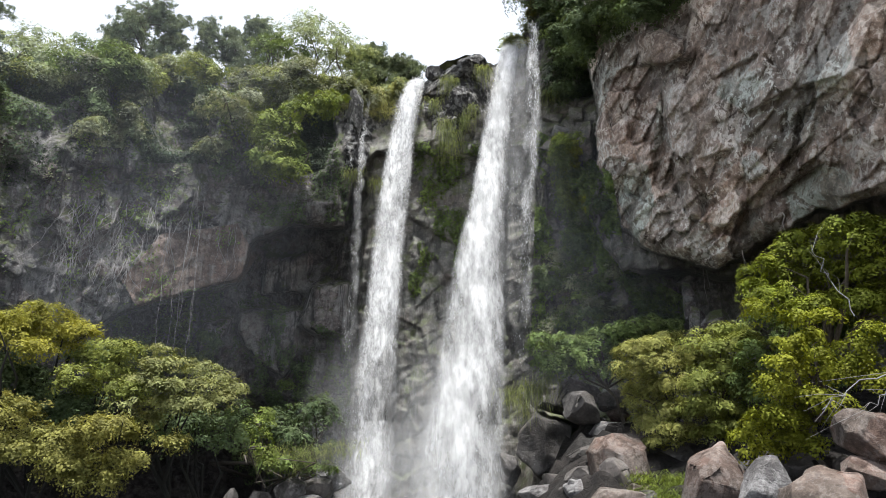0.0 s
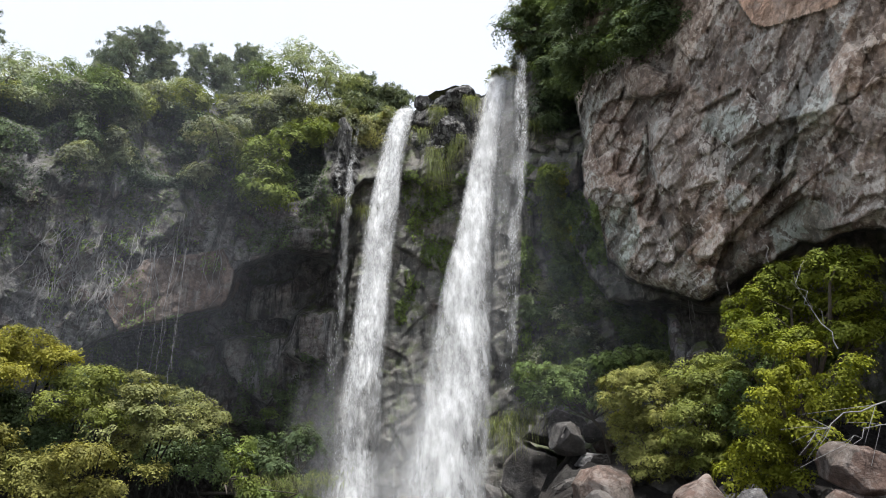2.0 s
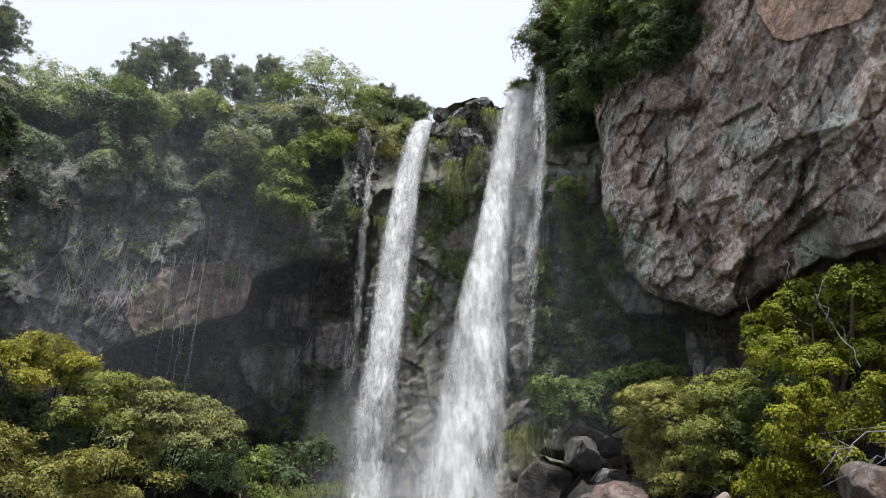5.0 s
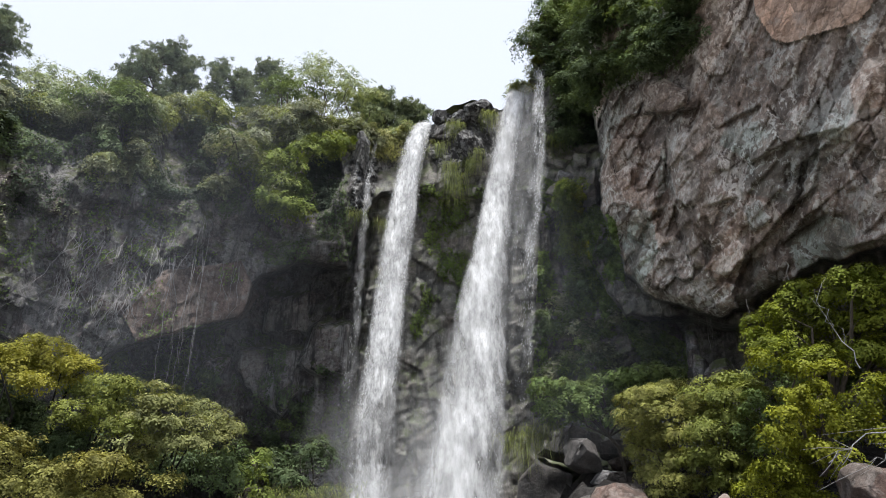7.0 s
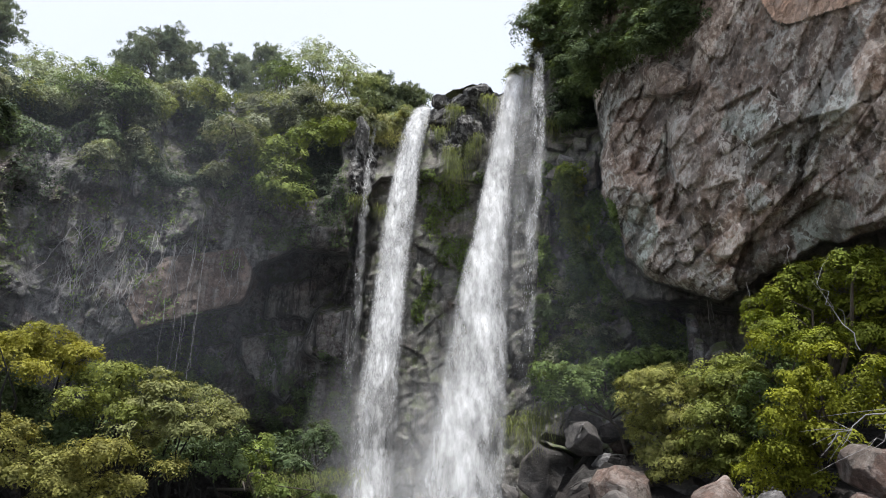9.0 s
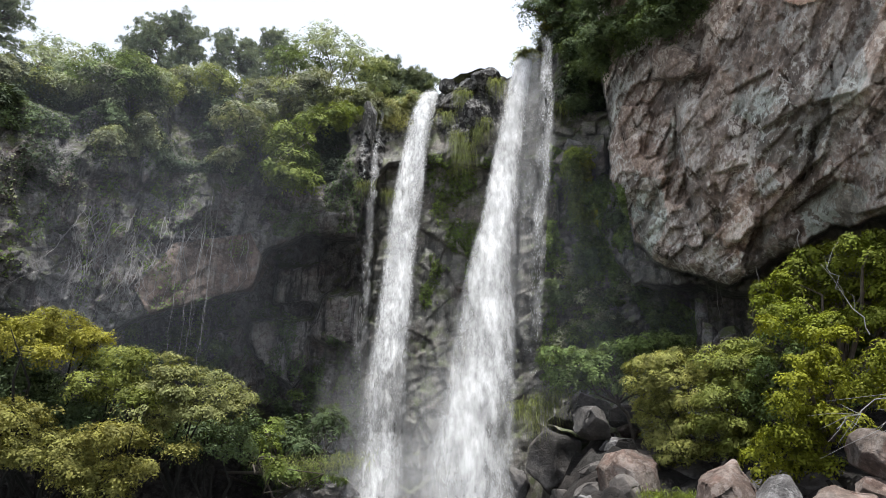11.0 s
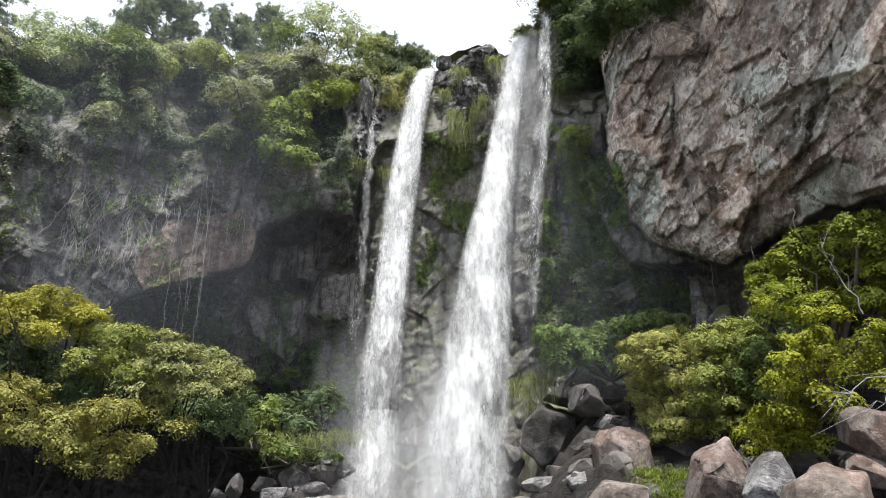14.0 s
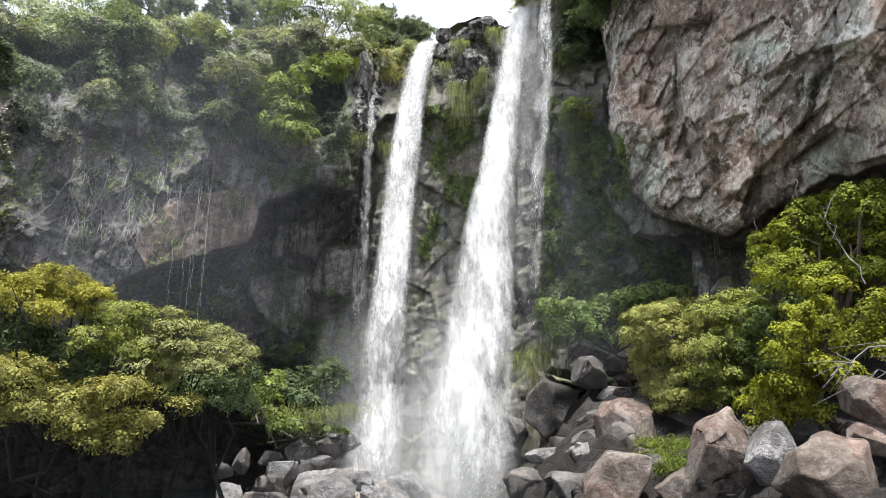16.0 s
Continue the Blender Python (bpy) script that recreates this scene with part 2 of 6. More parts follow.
def foam_material(name, translucent, clear):
    m, n, l = material(name)
    d, t, c = n.new("ShaderNodeBsdfDiffuse"), n.new("ShaderNodeBsdfTranslucent"), n.new("ShaderNodeBsdfTransparent")
    d.inputs[0].default_value = t.inputs[0].default_value = (0.86, 0.87, 0.88, 1)
    a, b = n.new("ShaderNodeMixShader"), n.new("ShaderNodeMixShader")
    a.inputs[0].default_value, b.inputs[0].default_value = translucent, clear
    l.new(d.outputs[0], a.inputs[1])
    l.new(t.outputs[0], a.inputs[2])
    l.new(a.outputs[0], b.inputs[1])
    l.new(c.outputs[0], b.inputs[2])
    out = n.new("ShaderNodeOutputMaterial")
    l.new(b.outputs[0], out.inputs[0])
    return m


ROCK_LEFT = rock_material("left_cliff_rock", (0.055, 0.053, 0.057), (0.124, 0.120, 0.122), (0.175, 0.169, 0.169), (0.215, 0.213, 0.207), moss=0.45, streak=0.6, bump=0.9, flecks=0.5, hues=0.5)
ROCK_WET = rock_material("wet_cliff_rock", (0.06, 0.061, 0.058), (0.125, 0.122, 0.114), (0.185, 0.181, 0.167), (0.2, 0.2, 0.175), moss=0.65, wet=0.45, streak=0.7, bump=0.36, flecks=0.12, hues=0.3)
ROCK_RIGHT = rock_material("brown_basalt", (0.098, 0.084, 0.074), (0.226, 0.192, 0.172), (0.315, 0.278, 0.256), (0.405, 0.388, 0.366), streak=0.0, bump=0.35, chips=0.6, red=0.3, flecks=0.9, hues=0.12, faced=True, grainy=0.7)
ROCK_BROWN = rock_material("brown_cliff_face", (0.078, 0.061, 0.053), (0.150, 0.117, 0.101), (0.212, 0.172, 0.150), (0.25, 0.232, 0.218), streak=0.5, bump=0.7, chips=0.5, red=0.5)
ROCK_SLAB = rock_material("pale_streaked_slab", (0.07, 0.067, 0.066), (0.15, 0.142, 0.138), (0.215, 0.205, 0.2), (0.3, 0.296, 0.29), moss=0.35, streak=1.0, bump=0.6, flecks=0.3, hues=0.4)
# the shade in the gaps between boulders is put into this colour
ROCK_SCREE_SHADE = rock_material("shade_dark_scree", (0.007, 0.006, 0.006), (0.017, 0.015, 0.014), (0.030, 0.028, 0.026), (0.05, 0.048, 0.045), streak=0.0)
ROCK_TAN = rock_material("fresh_tan_rock", (0.360, 0.255, 0.188), (0.510, 0.367, 0.277), (0.615, 0.473, 0.375), (0.36, 0.31, 0.27), streak=0.0)
ROCK_BOULDER = rock_material("brown_boulder_rock", (0.048, 0.039, 0.034), (0.101, 0.081, 0.071), (0.148, 0.122, 0.110), (0.25, 0.228, 0.213), streak=0.0, bump=0.5, chips=0.3, flecks=0.25, hues=0.7)
ROCK_GREY = rock_material("grey_wet_boulder_rock", (0.06, 0.058, 0.06), (0.15, 0.147, 0.15), (0.26, 0.256, 0.26), (0.32, 0.317, 0.317), wet=0.6, streak=0.0, bump=0.9, chips=0.4, flecks=0.4)
# dark stone; the shade on unlit boulders is also put into this colour
ROCK_DARK = rock_material("dark_shade_boulder_rock", (0.028, 0.027, 0.027), (0.068, 0.064, 0.062), (0.115, 0.108, 0.103), (0.15, 0.14, 0.132), wet=0.3, streak=0.0, bump=0.45, chips=0.3)
# the cave's deep shade is put into this rock colour
ROCK_CAVE_SHADE = rock_material("shade_black_cave_rock", (0.025, 0.022, 0.021), (0.05, 0.046, 0.044), (0.085, 0.077, 0.073), (0.08, 0.076, 0.07), streak=0.3)
# the bright flecks are glints of wet rock painted into the colour
ROCK_LIP = rock_material("dark_wet_lip_rock", (0.012, 0.012, 0.013), (0.034, 0.033, 0.033), (0.09, 0.088, 0.086), (0.36, 0.36, 0.35), wet=0.15, streak=0.0, bump=1.0, flecks=0.5)
GROUND_MAT = rock_material("shore_gravel", (0.13, 0.115, 0.105), (0.25, 0.225, 0.205), (0.36, 0.33, 0.30), (0.3, 0.28, 0.25), streak=0.0, bump=1.0)
PLATEAU_MAT = rock_material("grassy_soil", (0.03, 0.035, 0.015), (0.06, 0.07, 0.025), (0.11, 0.11, 0.05), (0.1, 0.1, 0.05), moss=0.9, streak=0.0)
LEAF_DARK = leaf_material("dark_evergreen_leaves", (0.070, 0.100, 0.048), (0.100, 0.136, 0.066), (0.138, 0.180, 0.090))
# deep green, with the shade below the brow put into the colour
LEAF_DEEP_SHADE = leaf_material("deep_green_shade_leaves", (0.032, 0.047, 0.028), (0.048, 0.066, 0.04), (0.068, 0.092, 0.056), 0.2)
LEAF_MID = leaf_material("green_leaves", (0.087, 0.123, 0.040), (0.128, 0.175, 0.056), (0.188, 0.235, 0.081))
# haze over the brow is also put into these two pale greens
LEAF_PALE = leaf_material("pale_green_leaves", (0.195, 0.231, 0.137), (0.267, 0.305, 0.182), (0.364, 0.403, 0.247))
LEAF_SAGE = leaf_material("greyish_green_leaves", (0.138, 0.154, 0.098), (0.198, 0.214, 0.137), (0.276, 0.288, 0.186))
LEAF_BRIGHT = leaf_material("bright_green_leaves", (0.116, 0.130, 0.013), (0.173, 0.189, 0.018), (0.247, 0.263, 0.032))
LEAF_LUSH = leaf_material("lush_green_leaves", (0.097, 0.119, 0.014), (0.143, 0.171, 0.021), (0.209, 0.237, 0.035))
LEAF_OLIVE = leaf_material("olive_green_leaves", (0.140, 0.142, 0.041), (0.205, 0.199, 0.056), (0.303, 0.281, 0.090))
LEAF_YELLOW = leaf_material("yellow_green_leaves", (0.152, 0.152, 0.026), (0.215, 0.211, 0.037), (0.299, 0.281, 0.061))
LEAF_LEAFY = leaf_material("fresh_green_leaves", (0.106, 0.138, 0.033), (0.150, 0.190, 0.043), (0.210, 0.252, 0.066))
LEAF_FERN = leaf_material("light_green_feathery_leaves", (0.12, 0.145, 0.035), (0.175, 0.2, 0.05), (0.25, 0.27, 0.08))
LEAF_OCHRE = leaf_material("yellowish_small_leaves", (0.17, 0.178, 0.05), (0.24, 0.245, 0.075), (0.34, 0.335, 0.125))
LEAF_TAN = leaf_material("leaves_with_tan_seed_heads", (0.124, 0.140, 0.049), (0.194, 0.205, 0.081), (0.324, 0.319, 0.151))
# lightened: haze before the skyline is put into the needle colour
NEEDLES = leaf_material("pine_needles", (0.1, 0.125, 0.092), (0.145, 0.175, 0.127), (0.19, 0.22, 0.16), 0.3)
GRASS = leaf_material("long_grass", (0.102, 0.126, 0.042), (0.156, 0.180, 0.066), (0.264, 0.270, 0.132), 0.4)
DRY = leaf_material("dry_grass", (0.19, 0.2, 0.105), (0.265, 0.27, 0.15), (0.37, 0.365, 0.22), 0.4)
# the shade under the crowns is put into this near-black bark colour
BARK_SHADE = bark_material("shade_black_bark", (0.005, 0.005, 0.005), (0.014, 0.012, 0.011))
BARK = bark_material("grey_brown_bark", (0.03, 0.025, 0.02), (0.11, 0.09, 0.07))
VINE = bark_material("bleached_vine_bark", (0.2, 0.19, 0.18), (0.42, 0.40, 0.38))
VINE_GREY = bark_material("grey_vine_bark", (0.13, 0.126, 0.126), (0.29, 0.28, 0.275))
FOAM = foam_material("white_falling_water", 0.5, 0.45)
SPRAY = foam_material("fine_spray", 0.4, 0.3)


def water_material():
    m, n, l = material("plunge_pool_water")
    p = n.new("ShaderNodeBsdfPrincipled")
    p.inputs["Base Color"].default_value = (0.05, 0.065, 0.06, 1)
    p.inputs["Roughness"].default_value = 0.08
    geo = n.new("ShaderNodeNewGeometry")
    bp = n.new("ShaderNodeBump")
    bp.inputs["Strength"].default_value, bp.inputs["Distance"].default_value = 0.6, 0.15
    l.new(noise_node(n, l, geo.outputs["Position"], 2.5, 5), bp.inputs["Height"])
    l.new(bp.outputs[0], p.inputs["Normal"])
    out = n.new("ShaderNodeOutputMaterial")
    l.new(p.outputs[0], out.inputs[0])
    return m


WATER = water_material()

# ---- the cliff ----
# bearings and elevations of the rim, the left overhang's lower edge and the right mass's outline
RIM = [(-80, 26), (-42, 27), (-35.33, 26.43), (-23.58, 28.77), (-11.32, 28.93), (-4.79, 29.02), (-2.01, 30.39), (-0.62, 31.09), (0.31, 31.44), (1.25, 31.77), (2.13, 32.02), (3.32, 31.95), (3.83, 31.51), (4.55, 31.36), (5.50, 31.9),
       (6.47, 32.4), (7.3, 33.0), (7.9, 34.6), (8.60, 38.07), (10.95, 40.19), (15.08, 41.60), (42, 52), (50, 42), (60, 28), (80, 24)]
LIP = [(-80, 13), (-42, 12), (-32.51, 10.39), (-26.36, 9.79), (-21.59, 12.49), (-16.76, 13.99), (-15.78, 16.44), (-12.78, 18.79), (-8.44, 18.86), (-7.81, 23.22), (-6.17, 25.08),
       (7.75, 25.01), (10.56, 23.06), (14.62, 14.75), (42, 12), (80, 12)]
FOOT = [(-80, -1), (-42, 1), (-31.00, 0.88), (-16.40, 0.99), (-12.07, -2.23), (-6.16, -3.08), (4.97, -3.08), (7.95, 7.47), (18.46, 9.28), (22.59, 9.88), (42, 6), (80, 4)]
UNDER = [(13.0, 33.0), (13.06, 28.91), (13.5, 27.08), (13.81, 23.42), (14.5, 19.71), (14.65, 18.13), (15.99, 16.75), (16.96, 15.91), (18.42, 15.17), (20.3, 14.03), (21.29, 14.5), (22.44, 14.9), (23.67, 14.75), (24.21, 14.9),
         (25.77, 15.89), (27.73, 16.87), (29.32, 17.02), (31.32, 17.31), (33.46, 17.89), (45, 16), (80, 10)]
PLAN = [(-80, 17), (-60, 21), (-42, 25), (-33, 27), (-25, 28.5), (-16, 30), (-7, 31), (6, 31.5), (12, 31), (20, 30), (30, 27), (42, 24), (80, 17)]


def line(pairs, x):
    pairs = sorted(pairs)
    return np.interp(x, [p[0] for p in pairs], [p[1] for p in pairs])


az_cols = np.concatenate([np.arange(-80, -40, 0.8), np.arange(-40, 40, 0.1), np.arange(40, 80.1, 0.8)])
ROWS = 440
vv = np.linspace(0, 1, ROWS)[:, None]
AZ = np.repeat(az_cols[None, :], ROWS, 0)
rim_el = line(RIM, az_cols) + 0.5 * vnoise(np.stack([az_cols * 0.8, az_cols * 0, az_cols * 0], -1), 3) + 0.15 * vnoise(np.stack([az_cols * 2.7, az_cols * 0, az_cols * 0], -1), 4)
EL = -9 + (rim_el[None, :] + 9) * vv
base_r = line(PLAN, AZ)
P0 = at_np(AZ, EL, base_r)
wob_a = 0.36 * fbm(P0 / 1.6, 4, 11)
wob_e = 0.36 * fbm(P0 / 1.6, 4, 23)
# left overhang and the hollow behind the falls
gap = line(LIP, AZ + wob_a) - (EL + wob_e)
hollow = line([(-80, 3), (-32, 3.4), (-26, 5.0), (-14, 5.0), (-9, 3.2), (-6, 0.9), (8, 0.6), (10, 1.0), (20, 2.6), (80, 3.5)], AZ)
R = base_r + hollow * smooth(-0.1, 0.6, gap)
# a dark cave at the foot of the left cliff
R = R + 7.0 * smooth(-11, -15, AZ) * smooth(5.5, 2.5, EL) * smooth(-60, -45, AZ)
# the foot comes forward as scree
R = R - line([(-80, 0.5), (-14, 0.5), (-9, 2.6), (80, 3)], AZ) * smooth(0, 8, line(FOOT, AZ) - EL)
# the brow leans back towards the rim
R = R + 1.3 * smooth(6, 0, rim_el[None, :] - EL) * smooth(8, 4, AZ)
# the ledge of the lip that carries the falls stands a little forward
R = R - 1.0 * smooth(1.2, 0.3, np.abs(EL - line([(-8, 31), (8, 34)], AZ))) * smooth(-8, -6, AZ) * smooth(8, 6, AZ)
# the flat brown face above the overhang, the rock nose beside it and the knob of the lip
FACE = [(-25.09, 13.07), (-22.78, 16.88), (-17.08, 18.26), (-15.39, 15.76), (-16.47, 13.81), (-19.02, 13.25), (-23.68, 11.23)]
KNOB = [(-2.00, 30.04), (0.84, 33.05), (4.08, 32.99), (4.47, 28.24), (2.58, 27.19), (0.30, 26.10), (-1.47, 27.20)]
TAN = [(27.48, 38.64), (27.52, 35.74), (28.42, 33.78), (29.42, 33.31), (31.73, 33.36), (34.85, 33.33), (36.08, 34.19), (36.42, 36.49)]
LEDGE = [(-8.77, 29.77), (-4.31, 29.99), (-3.48, 27.17), (-6.21, 26.19), (-7.08, 23.25), (-8.64, 23.17)]


def within(a, e, corners):
    hit = np.zeros(a.shape, bool)
    for (x1, y1), (x2, y2) in zip(corners, corners[1:] + corners[:1]):
        if y1 != y2:
            hit ^= ((y1 > e) != (y2 > e)) & (a < (x2 - x1) * (e - y1) / (y2 - y1) + x1)
    return hit


def mound(a0, e0, wa, we):
    return np.exp(-((AZ + wob_a * 0.5 - a0) / wa) ** 2 - ((EL + wob_e * 0.5 - e0) / we) ** 2)


tan_in = within(AZ + wob_a * 0.25, EL + wob_e * 0.25, TAN)
face_in = within(AZ + wob_a * 0.4, EL + wob_e * 0.4, FACE)
knob_in = within(AZ + wob_a * 0.5, EL + wob_e * 0.5, KNOB) | within(AZ + wob_a * 0.5, EL + wob_e * 0.5, LEDGE)
R = R - 0.2 * face_in - 1.6 * mound(-10.90, 19.67, 2.0, 1.6) - 1.3 * mound(2.11, 30.04, 1.9, 3.2) - 0.9 * mound(-7.83, 26.99, 1.0, 2.6)
# right mass
edge_a, edge_e = [p[0] for p in UNDER], [p[1] for p in UNDER]
g = (EL + wob_e * 1.7) - np.interp(AZ + wob_a * 1.7, edge_a, edge_e)
left_in = (AZ + wob_a * 0.8) - edge_a[0]
inside = smooth(0.0, 0.35, np.minimum(g, left_in))
right_r = line([(8, 28.5), (12, 27.5), (20, 24.5), (27, 22), (33, 20), (42, 18.5), (80, 15)], AZ)
right_r = right_r + line([(10, -0.08), (20, -0.1), (27, -0.1), (33, -0.09), (80, -0.05)], AZ) * (EL - 22) + 0.5 * smooth(1.5, 0.0, g) + 1.0 * smooth(1.6, 0.0, left_in)
R = R * (1 - inside) + np.minimum(right_r, R - 0.3) * inside
R = R - 0.15 * tan_in
# shaded recesses under the brow
RECESS = [[(-24.8, 28.6), (-21.4, 29.0), (-19.9, 28.0), (-20.1, 24.6), (-21.8, 23.2), (-23.5, 23.4), (-24.7, 25.6)],
          [(-37.5, 26.6), (-32.4, 27.6), (-30.2, 27.3), (-29.6, 26.0), (-30.8, 24.7), (-33.9, 24.9), (-37.0, 24.6)],
          [(-13.2, 26.9), (-9.6, 27.9), (-9.4, 25.6), (-10.4, 23.2), (-12.4, 22.4)],
          [(-28.0, 27.6), (-26.6, 27.7), (-26.6, 24.2), (-27.4, 23.8)]]
RIBS = [[(-34.2, 24.2), (-32.9, 24.7), (-32.4, 20.5), (-33.9, 20.2)], [(-29.5, 26.3), (-28.0, 26.8), (-26.9, 21.5), (-29.0, 21.0)],
        [(-26.5, 26.0), (-24.5, 26.3), (-24.0, 21.6), (-25.9, 21.0)], [(-10.99, 22.33), (-10.36, 24.92), (-9.13, 25.6), (-8.7, 22.5), (-8.77, 20.53), (-11.24, 20.35)],
        [(-31.2, 22.5), (-30.2, 22.6), (-29.9, 17.0), (-31.2, 16.8)], [(-22.6, 22.3), (-20.8, 22.6), (-20.3, 19.2), (-22.2, 18.8)]]
SLABS = [[(-10.8, 13.76), (-7.72, 14.21), (-7.77, 10.12), (-9.97, 9.83), (-11.46, 10.4)], [(-16.44, 11.57), (-11.54, 11.85), (-11.46, 8.54), (-12.46, 6.45), (-14.55, 7.6), (-16.32, 9.95)],
         [(-18.94, 10.6), (-16.7, 10.95), (-17.46, 9.28), (-19.29, 7.97)], [(-14.6, 15.6), (-11.2, 16.4), (-11.3, 13.2), (-14.9, 12.9)]]


def softened(mask, times=3):
    q = mask.astype(float)
    for _ in range(times):
        q[1:-1] = (q[:-2] + 2 * q[1:-1] + q[2:]) / 4
        q[:, 1:-1] = (q[:, :-2] + 2 * q[:, 1:-1] + q[:, 2:]) / 4
    return q


for deep, corners in zip((3.2, 2.6, 1.8, 1.5), RECESS):
    R = R + deep * softened(within(AZ + wob_a * 0.9, EL + wob_e * 0.7, corners), 2)
for corners in RIBS:
    R = R - 0.55 * softened(within(AZ + wob_a * 0.8, EL + wob_e * 0.8, corners), 8)
slab_in = np.zeros(AZ.shape, bool)
for out_, corners in zip((1.5, 1.0, 1.4, 0.6), SLABS):
    hit = within(AZ + wob_a * 0.4, EL + wob_e * 0.4, corners)
    slab_in |= hit
    R = R - out_ * softened(hit, 6)
P1 = at_np(AZ, EL, R)

# broken surface
warp = np.stack([fbm(P1 / 2.5, 3, 31 + n) for n in range(3)], -1)


along = np.radians(AZ) * 24 + 0.06 * warp[..., 0] + 0.02 * fbm(P1 / 0.5, 3, 43)
up = P1[..., 2] + 0.06 * warp[..., 1] + 0.02 * fbm(P1 / 0.5, 3, 47)


def sheet(turn, wide, high, seed, step=0.5, tilt=1.0):
    c, s_ = math.cos(turn), math.sin(turn)
    return faces2((along * c + up * s_) / wide, (-along * s_ + up * c) / high, seed, step, tilt)


fine_chips = 0.24 * sheet(0.9, 0.55, 0.34, 67) + 0.10 * sheet(0.4, 0.22, 0.16, 61)


def undercut(a0, e0, a1, e1, deep, high):
    """A ledge that overhangs: the rock below the line lies back, the rock above it stands out."""
    t = (AZ + 0.5 * wob_a - a0) / (a1 - a0)
    below = e0 + (e1 - e0) * t - (EL + 0.5 * wob_e)
    end = smooth(-0.1, 0.18, t) * smooth(1.1, 0.8, t)
    return 0.6 * deep * end * (smooth(0, 0.12, below) * np.exp(-np.clip(below, 0, 99) / high) - 0.45 * smooth(0.12, 0, below) * np.exp(np.clip(below, -99, 0) / high))


def groove(points, wide, deep):
    """An open crack along a line."""
    near = np.full(AZ.shape, 99.0)
    a, e = AZ + 0.55 * wob_a, EL + 0.55 * wob_e
    for (x1, y1), (x2, y2) in zip(points, points[1:]):
        t = np.clip(((a - x1) * (x2 - x1) + (e - y1) * (y2 - y1)) / ((x2 - x1) ** 2 + (y2 - y1) ** 2), 0, 1)
        near = np.minimum(near, np.hypot(a - x1 - t * (x2 - x1), e - y1 - t * (y2 - y1)))
    return deep * smooth(wide, wide * 0.2, near)


# rubble beside the falls, large blocks farther along, a smoother massive brow
rubbly = np.where(AZ + 2.0 * warp[..., 2] < 19.3, 1.0, 0.0)
brow = smooth(27.0, 30.0, EL + 1.5 * warp[..., 1]) * smooth(20, 24, AZ)
large = 0.35 * sheet(0.6, 4.4, 3.2, 58, 0.6, 1.1)
blocks = 0.5 * sheet(0.75, 2.1, 1.3, 41, 0.9, 0.9) + 0.34 * sheet(0.55, 1.0, 0.62, 53, 0.8, 0.9) + 0.2 * sheet(1.1, 0.5, 0.32, 57, 0.8, 0.8)
rubble = 0.46 * sheet(1.35, 1.7, 1.0, 42, 0.9, 0.9) + 0.38 * sheet(1.0, 0.75, 0.5, 54, 0.8, 0.9) + 0.18 * sheet(0.5, 0.42, 0.3, 56, 0.8, 0.8)
tone_cells = np.where(rubbly > 0.5, sheet(1.35, 1.7, 1.0, 42, 1, 0) * 0.6 + sheet(1.0, 0.75, 0.5, 54, 1, 0) * 0.55 + sheet(0.5, 0.42, 0.3, 56, 1, 0) * 0.45, sheet(0.75, 2.1, 1.3, 41, 1, 0) * 0.65 + sheet(0.55, 1.0, 0.62, 53, 1, 0) * 0.5 + sheet(1.1, 0.5, 0.32, 57, 1, 0) * 0.4) + 0.5
hue_cells = np.where(rubbly > 0.5, sheet(1.35, 1.7, 1.0, 142, 1, 0), sheet(0.6, 2.4, 1.7, 141, 1, 0)) + 0.5
GREEN_FACE = [(27.17, 19.26), (30.16, 20.84), (31.79, 20.06), (31.44, 18.0), (29.55, 17.1), (27.77, 17.11)]
BROWN_BOSS = [(17.12, 32.5), (19.43, 32.67), (21.23, 31.42), (21.11, 30.46), (19.38, 29.84), (17.49, 30.47)]
PALE_RIDGE = [(19.29, 27.73), (20.9, 28.76), (21.69, 25.39), (21.21, 22.43), (21.11, 18.13), (20.02, 18.49), (19.55, 22.62)]
PALE_BLOCK = [(24.35, 22.26), (25.77, 22.79), (26.51, 21.2), (24.95, 20.31)]
green_in, boss_in, ridge_in, block_in = (within(AZ + 0.5 * wob_a, EL + 0.5 * wob_e, q) for q in (GREEN_FACE, BROWN_BOSS, PALE_RIDGE, PALE_BLOCK))
right_off = -(large + np.where(rubbly > 0.5, rubble, blocks) * (1 - 0.5 * brow) + 0.5 * fine_chips + 0.03 * fbm(P1 / 0.7, 5, 71))
right_off = right_off * (1 - 0.6 * softened(green_in | boss_in)) + 0.35 * softened(green_in, 6) - 0.7 * softened(boss_in, 8) - 0.55 * softened(ridge_in, 5) - 0.4 * softened(block_in, 3)
for a0, e0, a1, e1, deep, high in ((25.43, 25.55, 28.28, 26.48, 0.75, 0.6), (26.96, 19.41, 30.2, 21.07, 0.9, 0.9), (26.71, 20.92, 29.84, 23.05, 0.8, 0.8), (21.38, 17.22, 24.72, 18.6, 0.5, 0.5),
                                   (16.93, 30.2, 22.18, 30.1, 0.7, 0.5), (29.29, 26.66, 32.1, 26.72, 0.7, 0.6), (31.0, 18.4, 35.5, 19.2, 0.6, 0.6), (21.5, 22.64, 24.11, 23.29, 0.6, 0.6), (23.5, 28.6, 27.0, 29.6, 0.5, 0.5)):
    right_off = right_off + undercut(a0, e0, a1, e1, deep, high)
